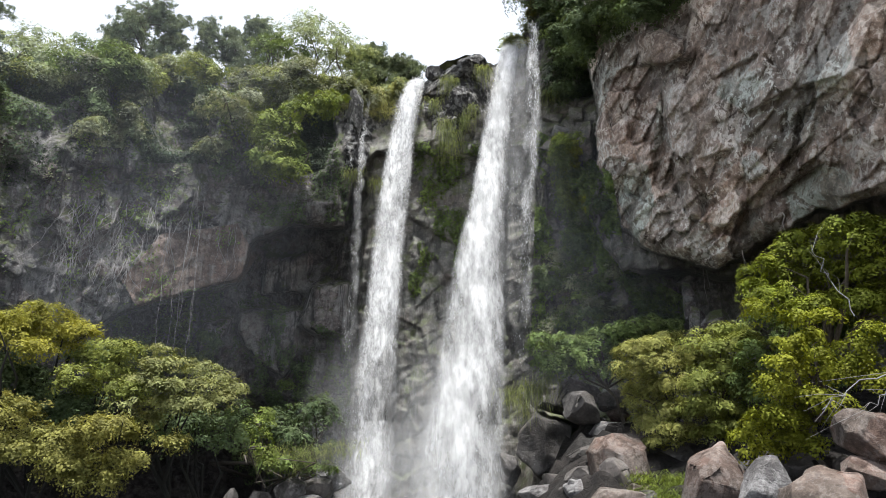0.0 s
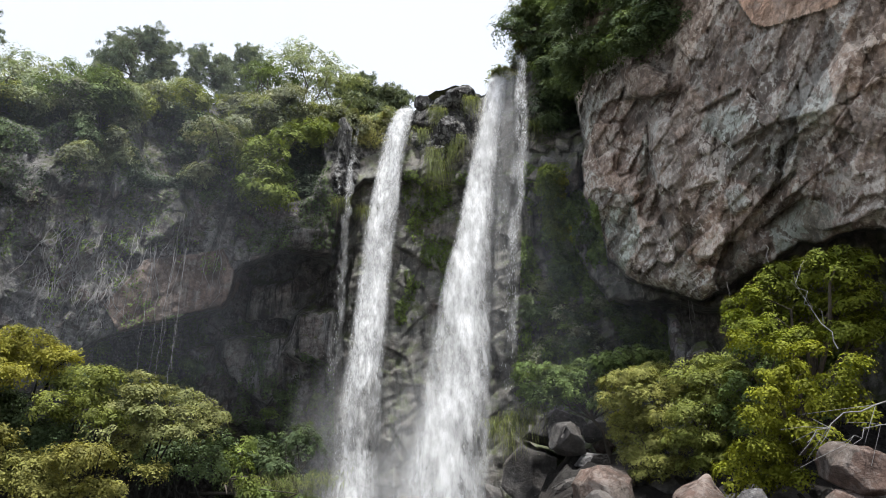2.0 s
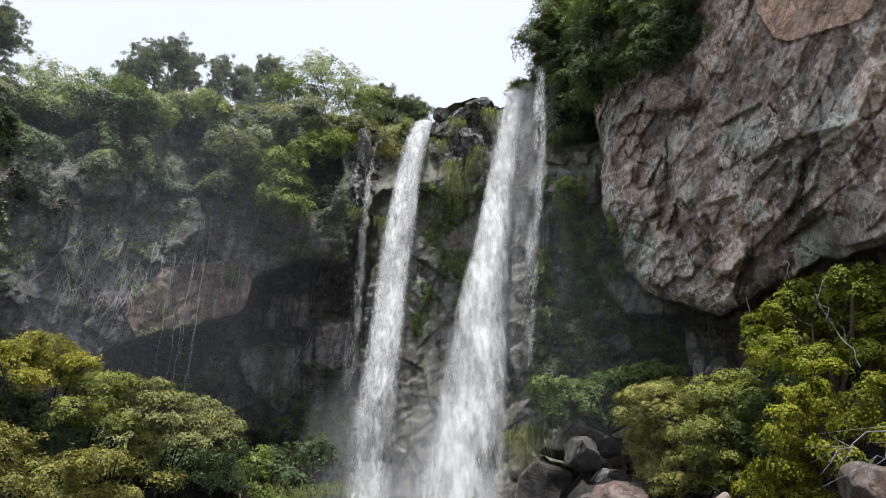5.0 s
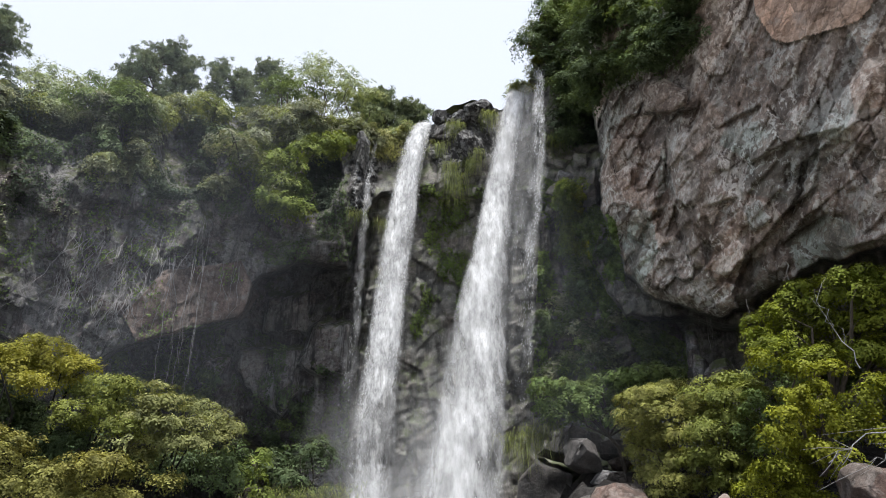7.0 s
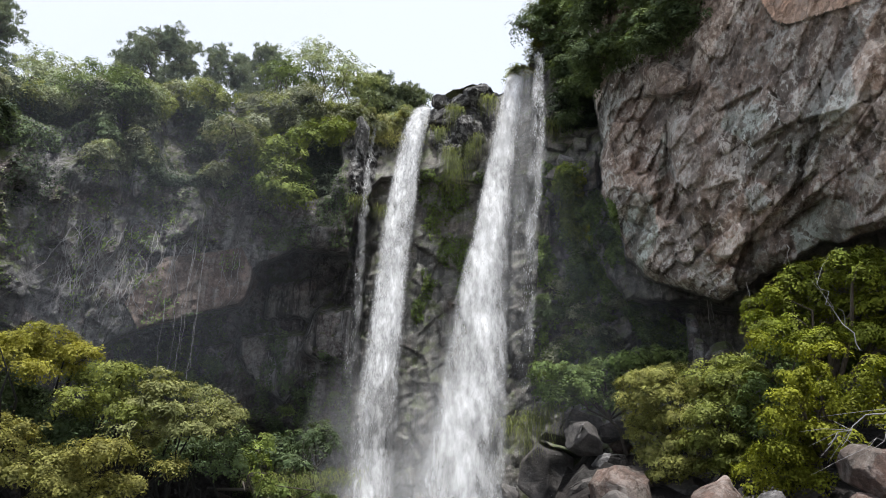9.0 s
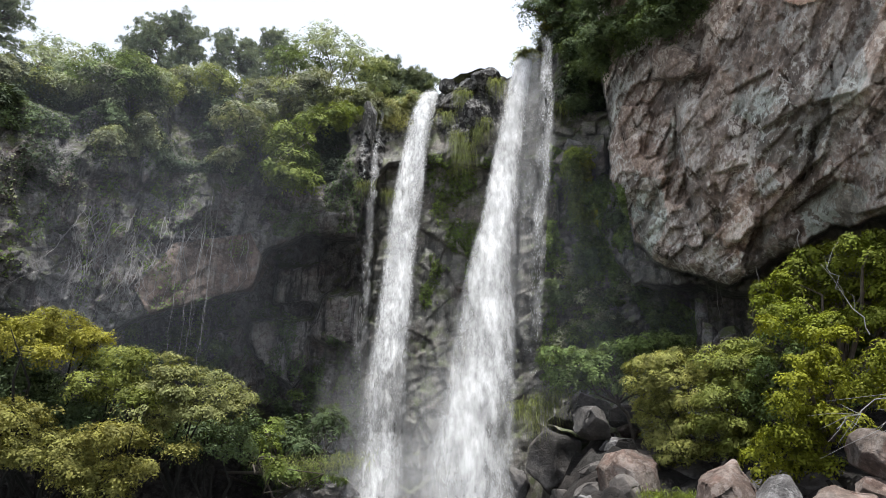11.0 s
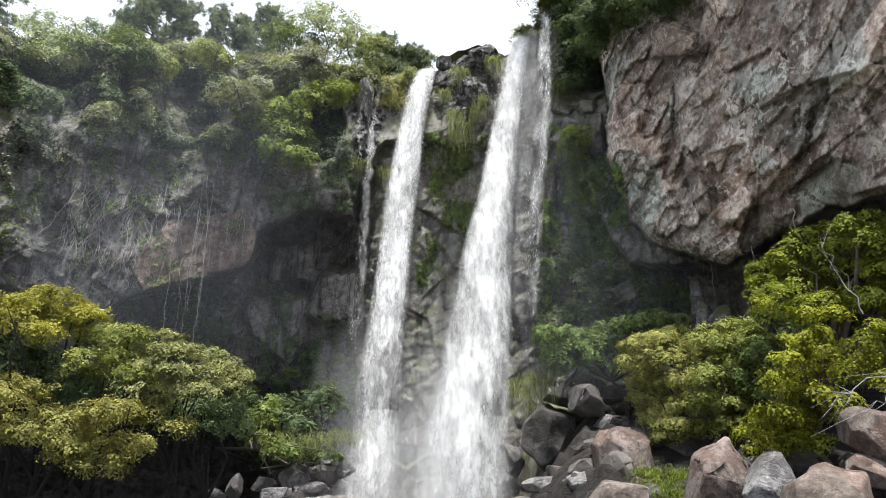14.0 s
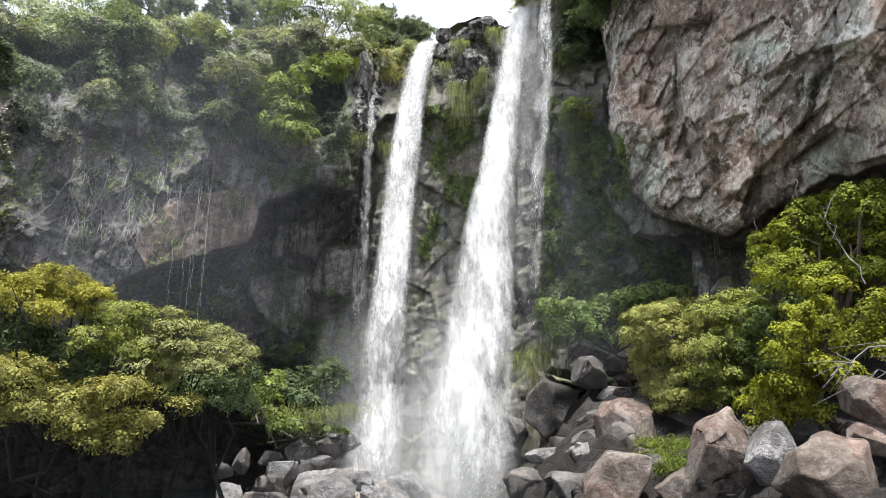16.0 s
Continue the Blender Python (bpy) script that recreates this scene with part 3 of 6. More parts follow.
for points in ([(19.02, 27.76), (18.97, 23.45), (19.62, 20.82), (20.02, 18.49)], [(24.96, 20.43), (24.58, 18.5), (23.3, 16.9), (22.88, 15.44)], [(29.89, 24.72), (31.15, 26.59), (31.07, 28.73)], [(32.09, 24.84), (34.19, 26.55)],
               [(32.56, 24.38), (33.28, 22.35)], [(24.51, 23.48), (24.76, 20.71)], [(22.18, 30.28), (20.58, 28.3)], [(14.28, 29.82), (14.49, 26.99), (15.22, 23.82)], [(15.77, 27.12), (17.87, 25.88)],
               [(20.5, 23.02), (21.15, 19.64), (21.4, 17.34)], [(27.27, 29.34), (29.25, 26.53)], [(16.6, 23.6), (17.4, 20.0), (17.1, 17.6)], [(15.4, 20.9), (17.6, 19.6)]):
    right_off = right_off + groove(points, 0.18, 0.17)
hue_cells = np.where(green_in, 0.8, np.where(boss_in, 0.05, np.where(ridge_in, 0.55, np.where(block_in, 0.7, hue_cells - 0.25 * brow))))
tone_cells = np.where(green_in, 0.5, np.where(boss_in, 0.4, np.where(ridge_in | block_in, 0.72, tone_cells)))
left_off = -(0.55 * sheet(0.03, 1.1, 4.5, 84) + 0.6 * sheet(0.1, 2.4, 3.6, 83) + 0.6 * sheet(-0.15, 0.8, 1.5, 97) + fine_chips + 0.30 * fbm(P1 / np.array([1.6, 1.6, 3.5]), 5, 101))
ledges = -0.55 * sheet(0.12, 1.5, 0.55, 88) * smooth(7.6, 8.6, AZ) * smooth(14.5, 13.5, AZ)
left_off = left_off + ledges
left_off = np.where(face_in, 0.35 * left_off, np.where(slab_in, 0.5 * left_off, left_off)) - knob_in * (0.35 * sheet(0.5, 0.9, 0.6, 131) + 0.2 * sheet(0.2, 0.45, 0.3, 133))


def eased(q):
    """Worn edges: a little smoothing between neighbours."""
    q = q.copy()
    q[1:-1] = (q[:-2] + 2 * q[1:-1] + q[2:]) / 4
    q[:, 1:-1] = (q[:, :-2] + 2 * q[:, 1:-1] + q[:, 2:]) / 4
    return q


left_off = eased(left_off)
right_off = np.where(tan_in, 0.45 * right_off, right_off)
R = R + right_off * inside + left_off * (1 - inside) * (1 - 0.35 * smooth(-7, -5, AZ) * smooth(9, 6, AZ))
P = at_np(AZ, EL, R)


def surf(az, el, out=0.0):
    """The cliff's surface at a bearing and elevation, moved out by some metres."""
    c = int(np.clip(np.searchsorted(az_cols, az), 0, len(az_cols) - 1))
    v = int(np.clip(round((el + 9) / (rim_el[c] + 9) * (ROWS - 1)), 0, ROWS - 1))
    return at(az, min(el, rim_el[c]), R[v, c] - out)


def grid_faces(rows, cols):
    i = np.arange(rows - 1)[:, None] * cols + np.arange(cols - 1)[None, :]
    return np.stack([i, i + 1, i + cols + 1, i + cols], -1)


faces = grid_faces(*AZ.shape)
zone = np.where(inside[:-1, :-1] > 0.5, 2, np.where((AZ[:-1, :-1] > -7.5), 1, 0))
zone = np.where(face_in[:-1, :-1], 3, np.where(knob_in[:-1, :-1], 4, np.where(tan_in[:-1, :-1], 5, zone)))
# low left zone that takes the rock colour darkened for cave shade
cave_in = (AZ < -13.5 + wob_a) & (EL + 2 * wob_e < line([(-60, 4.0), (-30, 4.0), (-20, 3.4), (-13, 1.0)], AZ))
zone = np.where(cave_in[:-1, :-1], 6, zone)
zone = np.where(slab_in[:-1, :-1], 7, zone)
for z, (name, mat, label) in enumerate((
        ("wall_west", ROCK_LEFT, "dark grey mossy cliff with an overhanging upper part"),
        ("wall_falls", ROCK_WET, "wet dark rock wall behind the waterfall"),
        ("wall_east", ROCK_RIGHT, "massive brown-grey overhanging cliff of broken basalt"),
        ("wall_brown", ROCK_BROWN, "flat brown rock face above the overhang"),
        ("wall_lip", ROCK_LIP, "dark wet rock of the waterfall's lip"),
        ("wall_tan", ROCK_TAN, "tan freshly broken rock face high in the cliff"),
        ("wall_cave", ROCK_CAVE_SHADE, "rock in the cave at the cliff foot, coloured black for its shade"),
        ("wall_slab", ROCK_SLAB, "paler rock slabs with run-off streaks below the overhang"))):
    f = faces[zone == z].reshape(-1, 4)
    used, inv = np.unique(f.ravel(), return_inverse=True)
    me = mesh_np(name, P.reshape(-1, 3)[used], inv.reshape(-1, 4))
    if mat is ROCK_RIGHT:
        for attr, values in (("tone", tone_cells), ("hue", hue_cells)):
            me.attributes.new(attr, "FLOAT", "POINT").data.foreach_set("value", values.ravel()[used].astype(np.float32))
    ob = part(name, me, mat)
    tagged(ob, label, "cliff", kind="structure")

# plateau behind the rim
back = np.array([0, 0.4, 1.0, 2, 4, 8, 15, 30, 60, 120, 240])
cols = slice(None, None, 4)
pa, pr, pe = az_cols[cols], R[-1, cols], rim_el[cols]
top = at_np(pa, pe, pr)
rows_ = []
for b in back:
    q = at_np(pa, pe, pr + b)
    q[:, 2] = top[:, 2] - 0.25 * min(b, 1) - 0.02 * b + 0.25 * vnoise(q / 2.0, 5) * min(b, 1)
    rows_.append(q)
pl = np.array(rows_)
tagged(part("plateau", mesh_np("plateau", pl.reshape(-1, 3), grid_faces(len(back), len(pa)).reshape(-1, 4)), PLATEAU_MAT, flat=False),
       "grassy plateau on top of the cliff", "ground", kind="structure")


# ---- ground ----
def ground_z(x, y):
    x, y = np.asarray(x, float), np.asarray(y, float)
    r, a = np.hypot(x, y), np.degrees(np.arctan2(x, y))
    z = 1.75 * smooth(9, 2.5, r)
    talus = smooth(2.5, 12, a) * smooth(95, 60, a)
    z = z + talus * (0.9 * smooth(6, 14, r) + 3.7 * smooth(15, 28, r))
    z = z + 1.2 * smooth(10, 15, r) * smooth(19, 23, a) * smooth(95, 60, a)
    z = z + smooth(-1, -4, a) * smooth(-16, -12, a) * 1.6 * smooth(20, 29, r)
    z = z + 0.25 * fbm(np.stack([x / 1.5, y / 1.5, x * 0], -1), 4, 7) * smooth(1.5, 4, r) * smooth(60, 40, r)
    return z - 0.6 * smooth(40, 90, r)


def drop(az, el, far=28.5):
    """The distance at which a line of sight meets the ground."""
    rr = np.arange(6, far, 0.1)
    p = at_np(np.full_like(rr, az), np.full_like(rr, el), rr)
    under = np.nonzero(p[:, 2] < ground_z(p[:, 0], p[:, 1]))[0]
    return float(rr[under[0]]) if len(under) else far


ring = np.concatenate([np.arange(0.0, 34, 0.22), 34 * 1.18 ** np.arange(1, 28)])
turn_ = np.linspace(0, 2 * np.pi, 361)
gx, gy = ring[:, None] * np.sin(turn_)[None, :], ring[:, None] * np.cos(turn_)[None, :]
gz = ground_z(gx, gy)
gm = mesh_np("ground", np.stack([gx, gy, gz], -1).reshape(-1, 3), grid_faces(len(ring), 361).reshape(-1, 4)[:, ::-1])
tagged(part("ground", gm, GROUND_MAT, flat=False), "dark gravel shore with scree below the cliff", "ground", kind="structure")
# scree sheet, coloured nearly black in place of shaded holes
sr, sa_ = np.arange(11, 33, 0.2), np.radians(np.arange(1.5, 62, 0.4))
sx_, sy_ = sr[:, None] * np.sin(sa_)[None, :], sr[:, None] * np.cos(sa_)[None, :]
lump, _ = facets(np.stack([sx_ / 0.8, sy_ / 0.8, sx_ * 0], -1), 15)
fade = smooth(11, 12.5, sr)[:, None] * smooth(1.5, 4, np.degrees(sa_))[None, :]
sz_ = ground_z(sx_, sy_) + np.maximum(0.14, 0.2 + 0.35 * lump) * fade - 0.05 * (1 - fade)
tagged(part("scree", mesh_np("scree", np.stack([sx_, sy_, sz_], -1).reshape(-1, 3), grid_faces(len(sr), len(sa_)).reshape(-1, 4)[:, ::-1]), ROCK_SCREE_SHADE),
       "broken scree rising to the cliff, coloured dark like shaded gaps", "ground", kind="structure")
# the far left reach is added so less light bounces onto the cliff
pool_r, pool_a = np.linspace(8, 40, 40), np.radians(np.linspace(-72, 6, 90))
px_, py_ = pool_r[:, None] * np.sin(pool_a)[None, :], pool_r[:, None] * np.cos(pool_a)[None, :]
pool_me = mesh_np("water", np.stack([px_, py_, px_ * 0 + 0.28], -1).reshape(-1, 3), grid_faces(40, 90).reshape(-1, 4)[:, ::-1])
tagged(part("water", pool_me, WATER, flat=False), "dark rippled plunge pool, widened leftward to cut bounced light", "water", kind="structure")


# ---- stones ----
def stone_mesh(name, sx, sy, sz, seed, fine=True, planes=15):
    """A broken boulder: a block split along planes, its edges worn, its faces slightly rough."""
    rng = np.random.default_rng(seed)
    bm = bmesh.new()
    bmesh.ops.create_cube(bm, size=2.0)
    bmesh.ops.rotate(bm, verts=bm.verts, cent=(0, 0, 0), matrix=Euler(tuple(rng.uniform(-0.5, 0.5, 3))).to_matrix())
    for k in range(planes):
        nv = Vector(tuple(rng.normal(size=3))).normalized()
        geom = bm.verts[:] + bm.edges[:] + bm.faces[:]
        cut = bmesh.ops.bisect_plane(bm, geom=geom, plane_co=nv * rng.uniform(0.72, 1.12), plane_no=nv, clear_outer=True)
        rim = [e for e in cut["geom_cut"] if isinstance(e, bmesh.types.BMEdge)]
        if len(rim) > 2:
            bmesh.ops.contextual_create(bm, geom=rim)
    co = np.array([v.co[:] for v in bm.verts])
    mid, half = (co.max(0) + co.min(0)) / 2, (co.max(0) - co.min(0)) / 2
    for v, c in zip(bm.verts, (co - mid) / half * np.array([sx, sy, sz]) / 2):
        v.co = c
    small = min(sx, sy, sz)
    bmesh.ops.remove_doubles(bm, verts=bm.verts, dist=small * 0.02)
    bmesh.ops.bevel(bm, geom=bm.edges[:], offset=small * 0.04, segments=3, profile=0.6, affect="EDGES")
    bmesh.ops.triangulate(bm, faces=bm.faces[:])
    for k in range(3 if fine else 1):
        far = [e for e in bm.edges if e.calc_length() > small * (0.16 if fine else 0.3)]
        if far:
            bmesh.ops.subdivide_edges(bm, edges=far, cuts=1)
            bmesh.ops.triangulate(bm, faces=bm.faces[:])
    bm.normal_update()
    pts, nrm = np.array([v.co[:] for v in bm.verts]), np.array([v.normal[:] for v in bm.verts])
    chip, _ = facets(pts / (0.30 * small) + seed, seed, 0.5)
    pts = pts + nrm * (small * (0.035 * chip + 0.02 * fbm(pts * 4 / small + seed, 4, seed)))[:, None]
    f = np.array([[v.index for v in t.verts] for t in bm.faces])
    bm.free()
    return mesh_np(name, pts, f)


def boulder(az, el, wide, high, mat, label, seed, r=None, k=15, lean=0):
    """A boulder seen at that bearing, its foot at that elevation, wide and high in degrees."""
    r = r or drop(az, el)
    rc = r + r * radians(wide) * 0.3
    w, h = rc * radians(wide), rc * radians(high) / math.cos(radians(el + high / 2)) ** 2
    ob = part("boulder", stone_mesh("boulder", w * 1.06, (w + h) / 2, h * 1.1, seed, w > 0.9, k), mat)
    ob.location = at(az, el + high / 2, rc)
    ob.rotation_euler = (0, radians(lean), -radians(az))
    return tagged(ob, label, "boulder", "boulders below the cliff")


BROWN_L, GREY_L, DARK_L = "brown-grey angular basalt boulder lying on the shore", "wet grey boulder beside the falling water", "dark boulder below the green bushes, part of its shade in the colour"
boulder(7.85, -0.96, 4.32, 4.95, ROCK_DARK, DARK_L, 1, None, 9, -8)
boulder(13.25, -1.13, 4.5, 3.35, ROCK_BOULDER, BROWN_L, 202, None, 13)
boulder(13.0, -1.81, 2.33, 2.29, ROCK_DARK, DARK_L, 203, None, 11)
boulder(7.76, -2.63, 4.06, 1.23, ROCK_GREY, GREY_L, 3, None, 11)
boulder(12.48, -6.13, 6.05, 4.42, ROCK_BOULDER, BROWN_L, 204, None, 10, -12)
boulder(17.43, -6.29, 4.31, 3.75, ROCK_BOULDER, BROWN_L, 8, None, 9, 20)
boulder(15.14, -3.15, 2.79, 1.86, ROCK_BOULDER, BROWN_L, 209, None, 10)
boulder(20.2, -5.99, 4.99, 7.36, ROCK_BOULDER, BROWN_L, 205, None, 9, 14)
boulder(23.38, -4.3, 3.36, 4.94, ROCK_GREY, "dark boulder with pale mineral streaks among brown ones", 13, 16.6, 10, 25)
boulder(27.01, -5.45, 6.42, 5.33, ROCK_BOULDER, BROWN_L, 206, None, 11, 18)
boulder(30.09, 0.16, 4.31, 3.43, ROCK_BOULDER, BROWN_L, 207, 16.8, 9)
boulder(30.08, -1.52, 3.74, 2.02, ROCK_BOULDER, BROWN_L, 217, 16.6, 9, 10)
boulder(12.41, 2.05, 2.29, 1.22, ROCK_GREY, GREY_L, 109, None, 10, -6)
boulder(13.54, 3.0, 1.86, 1.28, ROCK_BOULDER, BROWN_L, 111, None, 10)
boulder(13.21, 3.91, 2.21, 1.67, ROCK_DARK, DARK_L, 110, None, 11)
boulder(9.84, 3.35, 4.92, 2.99, ROCK_DARK, DARK_L, 12, None, 11)
boulder(11.85, 2.99, 1.48, 0.55, ROCK_GREY, GREY_L, 112, None, 11)
boulder(10.17, -2.23, 1.46, 1.23, ROCK_GREY, GREY_L, 15, None, 11)
boulder(15.16, -0.02, 1.06, 1.95, ROCK_BOULDER, BROWN_L, 113, None, 11)
boulder(5.1, -1.46, 1.7, 2.36, ROCK_DARK, DARK_L, 19, None, 11)
boulder(10.04, -2.51, 1.75, 1.53, ROCK_GREY, GREY_L, 114, None, 11)
boulder(-11.6, -2.56, 2.32, 1.69, ROCK_GREY, GREY_L, 21, 26.4, 17, 12)
boulder(-10.25, -3.31, 2.68, 1.17, ROCK_GREY, GREY_L, 23, 26.0, 17, -4)
boulder(-12.82, -4.37, 2.47, 2.06, ROCK_GREY, GREY_L, 22, 25.4, 17, 20)
boulder(-9.84, -6.58, 5.0, 3.35, ROCK_GREY, GREY_L, 24, 24.6, 17)
boulder(-13.68, -5.42, 2.18, 1.95, ROCK_DARK, DARK_L, 28, 25.0, 17)
boulder(-16.55, -5.85, 1.91, 1.76, ROCK_GREY, GREY_L, 25, 25.0, 17)
boulder(-15.88, -3.45, 1.19, 1.81, ROCK_DARK, DARK_L, 29, 26.3, 17)
boulder(-17.15, -3.77, 1.5, 1.14, ROCK_DARK, DARK_L, 36, 25.8, 17)
boulder(-9.48, -2.3, 2.26, 1.36, ROCK_DARK, DARK_L, 37, 26.6, 17)
boulder(-7.93, -1.96, 1.93, 1.72, ROCK_GREY, GREY_L, 27, 27.0, 17)
boulder(-6.67, -4.8, 1.74, 1.49, ROCK_GREY, GREY_L, 30, 25.6, 17)
boulder(-8.78, -1.11, 1.67, 0.69, ROCK_GREY, GREY_L, 38, 27.2, 17)
boulder(-11.29, -3.97, 1.2, 1.16, ROCK_DARK, DARK_L, 39, 25.9, 17)
boulder(-13.74, -2.81, 1.86, 1.0, ROCK_DARK, DARK_L, 40, 26.3, 17)
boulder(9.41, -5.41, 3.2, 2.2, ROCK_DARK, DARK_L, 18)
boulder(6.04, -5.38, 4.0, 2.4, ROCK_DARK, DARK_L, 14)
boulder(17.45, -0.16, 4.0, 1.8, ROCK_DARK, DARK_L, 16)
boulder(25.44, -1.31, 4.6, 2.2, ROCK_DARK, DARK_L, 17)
boulder(-3.15, -5.54, 3.4, 2.4, ROCK_GREY, GREY_L, 31, 26.6)
boulder(-5.06, -6.55, 3.6, 2.2, ROCK_GREY, GREY_L, 32, 24.6)
boulder(-13.83, -6.86, 4.0, 2.0, ROCK_DARK, DARK_L, 33, 24.0)
boulder(-16.9, -7.3, 4.0, 2.0, ROCK_DARK, DARK_L, 34, 23.6)
# random filler stones, coloured dark like the shaded gaps around them
fr = np.random.default_rng(19)
for k in range(70):
    a_, r_ = fr.uniform(7, 34), fr.uniform(15, 26)
    w_ = fr.uniform(0.35, 0.95)
    q = at(a_, 0, r_)
    ob = part("stone", stone_mesh("stone", w_, w_ * fr.uniform(0.7, 1.1), w_ * fr.uniform(0.5, 0.9), 900 + k, False), (ROCK_DARK, ROCK_SCREE_SHADE, ROCK_DARK)[k % 3])
    ob.location = (q.x, q.y, float(ground_z(q.x, q.y)) + w_ * 0.28)
    tagged(ob, "dark angular stone lying in the scree", "stone", "stones in the scree")

LIP_L = "dark wet rock on the lip of the waterfall"
boulder(2.79, 30.75, 2.7, 1.4, ROCK_LIP, LIP_L, 149, 30.6, 18, -16)
boulder(0.98, 30.40, 1.8, 1.2, ROCK_LIP, LIP_L, 147, 30.8, 10)
boulder(1.42, 27.65, 1.6, 2.0, ROCK_LIP, LIP_L, 144, 30.0, 22)
boulder(-0.93, 30.40, 1.4, 1.0, ROCK_LIP, LIP_L, 143, 31.0, 22)
boulder(-7.83, 25.86, 1.4, 3.4, ROCK_LIP, "black wet rock pillar beside a thin stream", 145, 30.5, 12)
# added dark boulder that covers the pale cliff foot in a shaded gap
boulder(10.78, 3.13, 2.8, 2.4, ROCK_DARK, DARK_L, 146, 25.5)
# blocks that stand out of the wall between the falls and the right mass
for a_, e_, w_, h_, mat_, k_ in ((9.9, 26.6, 2.1, 0.8, ROCK_WET, 61), (10.2, 25.5, 1.9, 0.9, ROCK_GREY, 62), (9.7, 24.4, 2.2, 0.9, ROCK_WET, 63), (12.6, 23.6, 1.6, 3.0, ROCK_WET, 64), (9.3, 22.9, 1.5, 1.1, ROCK_WET, 65), (11.9, 26.8, 1.5, 1.2, ROCK_WET, 66)):
    rock = boulder(a_, e_, w_, h_, mat_, "wet rock block standing out of the cliff beside the falls", k_, (surf(a_, e_ + h_ / 2).xy.length) - 0.25, 9, 8)
    rock["group"] = "blocks in the wall beside the falls"
# pale blocks in the cave under the right mass
PALE_R = "pale rock block in the dark hollow"
boulder(21.35, 8.98, 2.2, 2.2, ROCK_LEFT, PALE_R, 51, 26.0)
boulder(19.55, 10.77, 0.9, 2.6, ROCK_LEFT, PALE_R, 52, 27.0)
boulder(19.94, 8.96, 1.3, 2.6, ROCK_LEFT, PALE_R, 53, 26.5)


# ---- plants ----
def tube(points, radii, sides=6):
    """A tapered round limb along points."""
    pts = np.array([tuple(p) for p in points], float)
    tan = np.gradient(pts, axis=0)
    tan /= np.linalg.norm(tan, axis=1, keepdims=True) + 1e-9
    ref = np.array([0.31, 0.95, 0.1])
    a = np.cross(tan, ref)
    a /= np.linalg.norm(a, axis=1, keepdims=True) + 1e-9
    b = np.cross(tan, a)
    ang = np.arange(sides) / sides * 2 * np.pi
    ringv = a[:, None, :] * np.cos(ang)[None, :, None] + b[:, None, :] * np.sin(ang)[None, :, None]
    v = pts[:, None, :] + ringv * np.array(radii, float)[:, None, None]
    n = len(pts)
    i = np.arange(n - 1)[:, None] * sides
    j = np.arange(sides)[None, :]
    f = np.stack([i + j, i + (j + 1) % sides, i + sides + (j + 1) % sides, i + sides + j], -1).reshape(-1, 4)
    return v.reshape(-1, 3), f


def leaf_arrays(c, nrm, size, aspect, rng):
    """Folded diamond leaves at c, facing nrm."""
    n = len(c)
    nrm = nrm / (np.linalg.norm(nrm, axis=1, keepdims=True) + 1e-9)
    t = rng.normal(size=(n, 3))
    t -= (t * nrm).sum(1, keepdims=True) * nrm
    t /= np.linalg.norm(t, axis=1, keepdims=True) + 1e-9
    b = np.cross(nrm, t)
    s = (size * rng.uniform(0.65, 1.3, n))[:, None]
    v = np.stack([c - t * s * 0.5, c + b * s * aspect * 0.5 + nrm * s * 0.04, c + t * s * 0.5 - nrm * s * 0.05, c - b * s * aspect * 0.5 + nrm * s * 0.04], 1)
    f = np.arange(n * 4).reshape(n, 4)
    return v.reshape(-1, 3), f


def sprays_on(blobs, per_m2, rng, low=-0.35, gap=0.25):
    """Twig ends over the outside of the foliage masses (centre, radius across, radius up) and inside them, with gaps; and the way out at each."""
    at_, out_ = [], []
    for c, ra, rz in blobs:
        n = max(6, int(per_m2 * (3.2 * ra * ra + 6 * ra * rz)))
        d = rng.normal(size=(n * 3, 3))
        d /= np.linalg.norm(d, axis=1, keepdims=True)
        d = d[d[:, 2] > low][:n]
        shell = np.where(rng.uniform(size=(len(d), 1)) < 0.7, rng.uniform(0.75, 1.12, (len(d), 1)) * (1 + 0.35 * np.clip(vnoise(np.array(tuple(c)) + d * 2.2, 63), -0.4, 1))[:, None], rng.uniform(0.35, 0.8, (len(d), 1)))
        p = np.array(tuple(c)) + d * shell * np.array([ra, ra, rz])
        keep = vnoise(p * 2.3 + 50, 61) > -gap + rng.uniform(-0.2, 0.2, len(d))
        o = d / np.array([ra, ra, rz])
        at_.append(p[keep])
        out_.append((o / np.linalg.norm(o, axis=1, keepdims=True))[keep])
    return np.concatenate(at_), np.concatenate(out_)


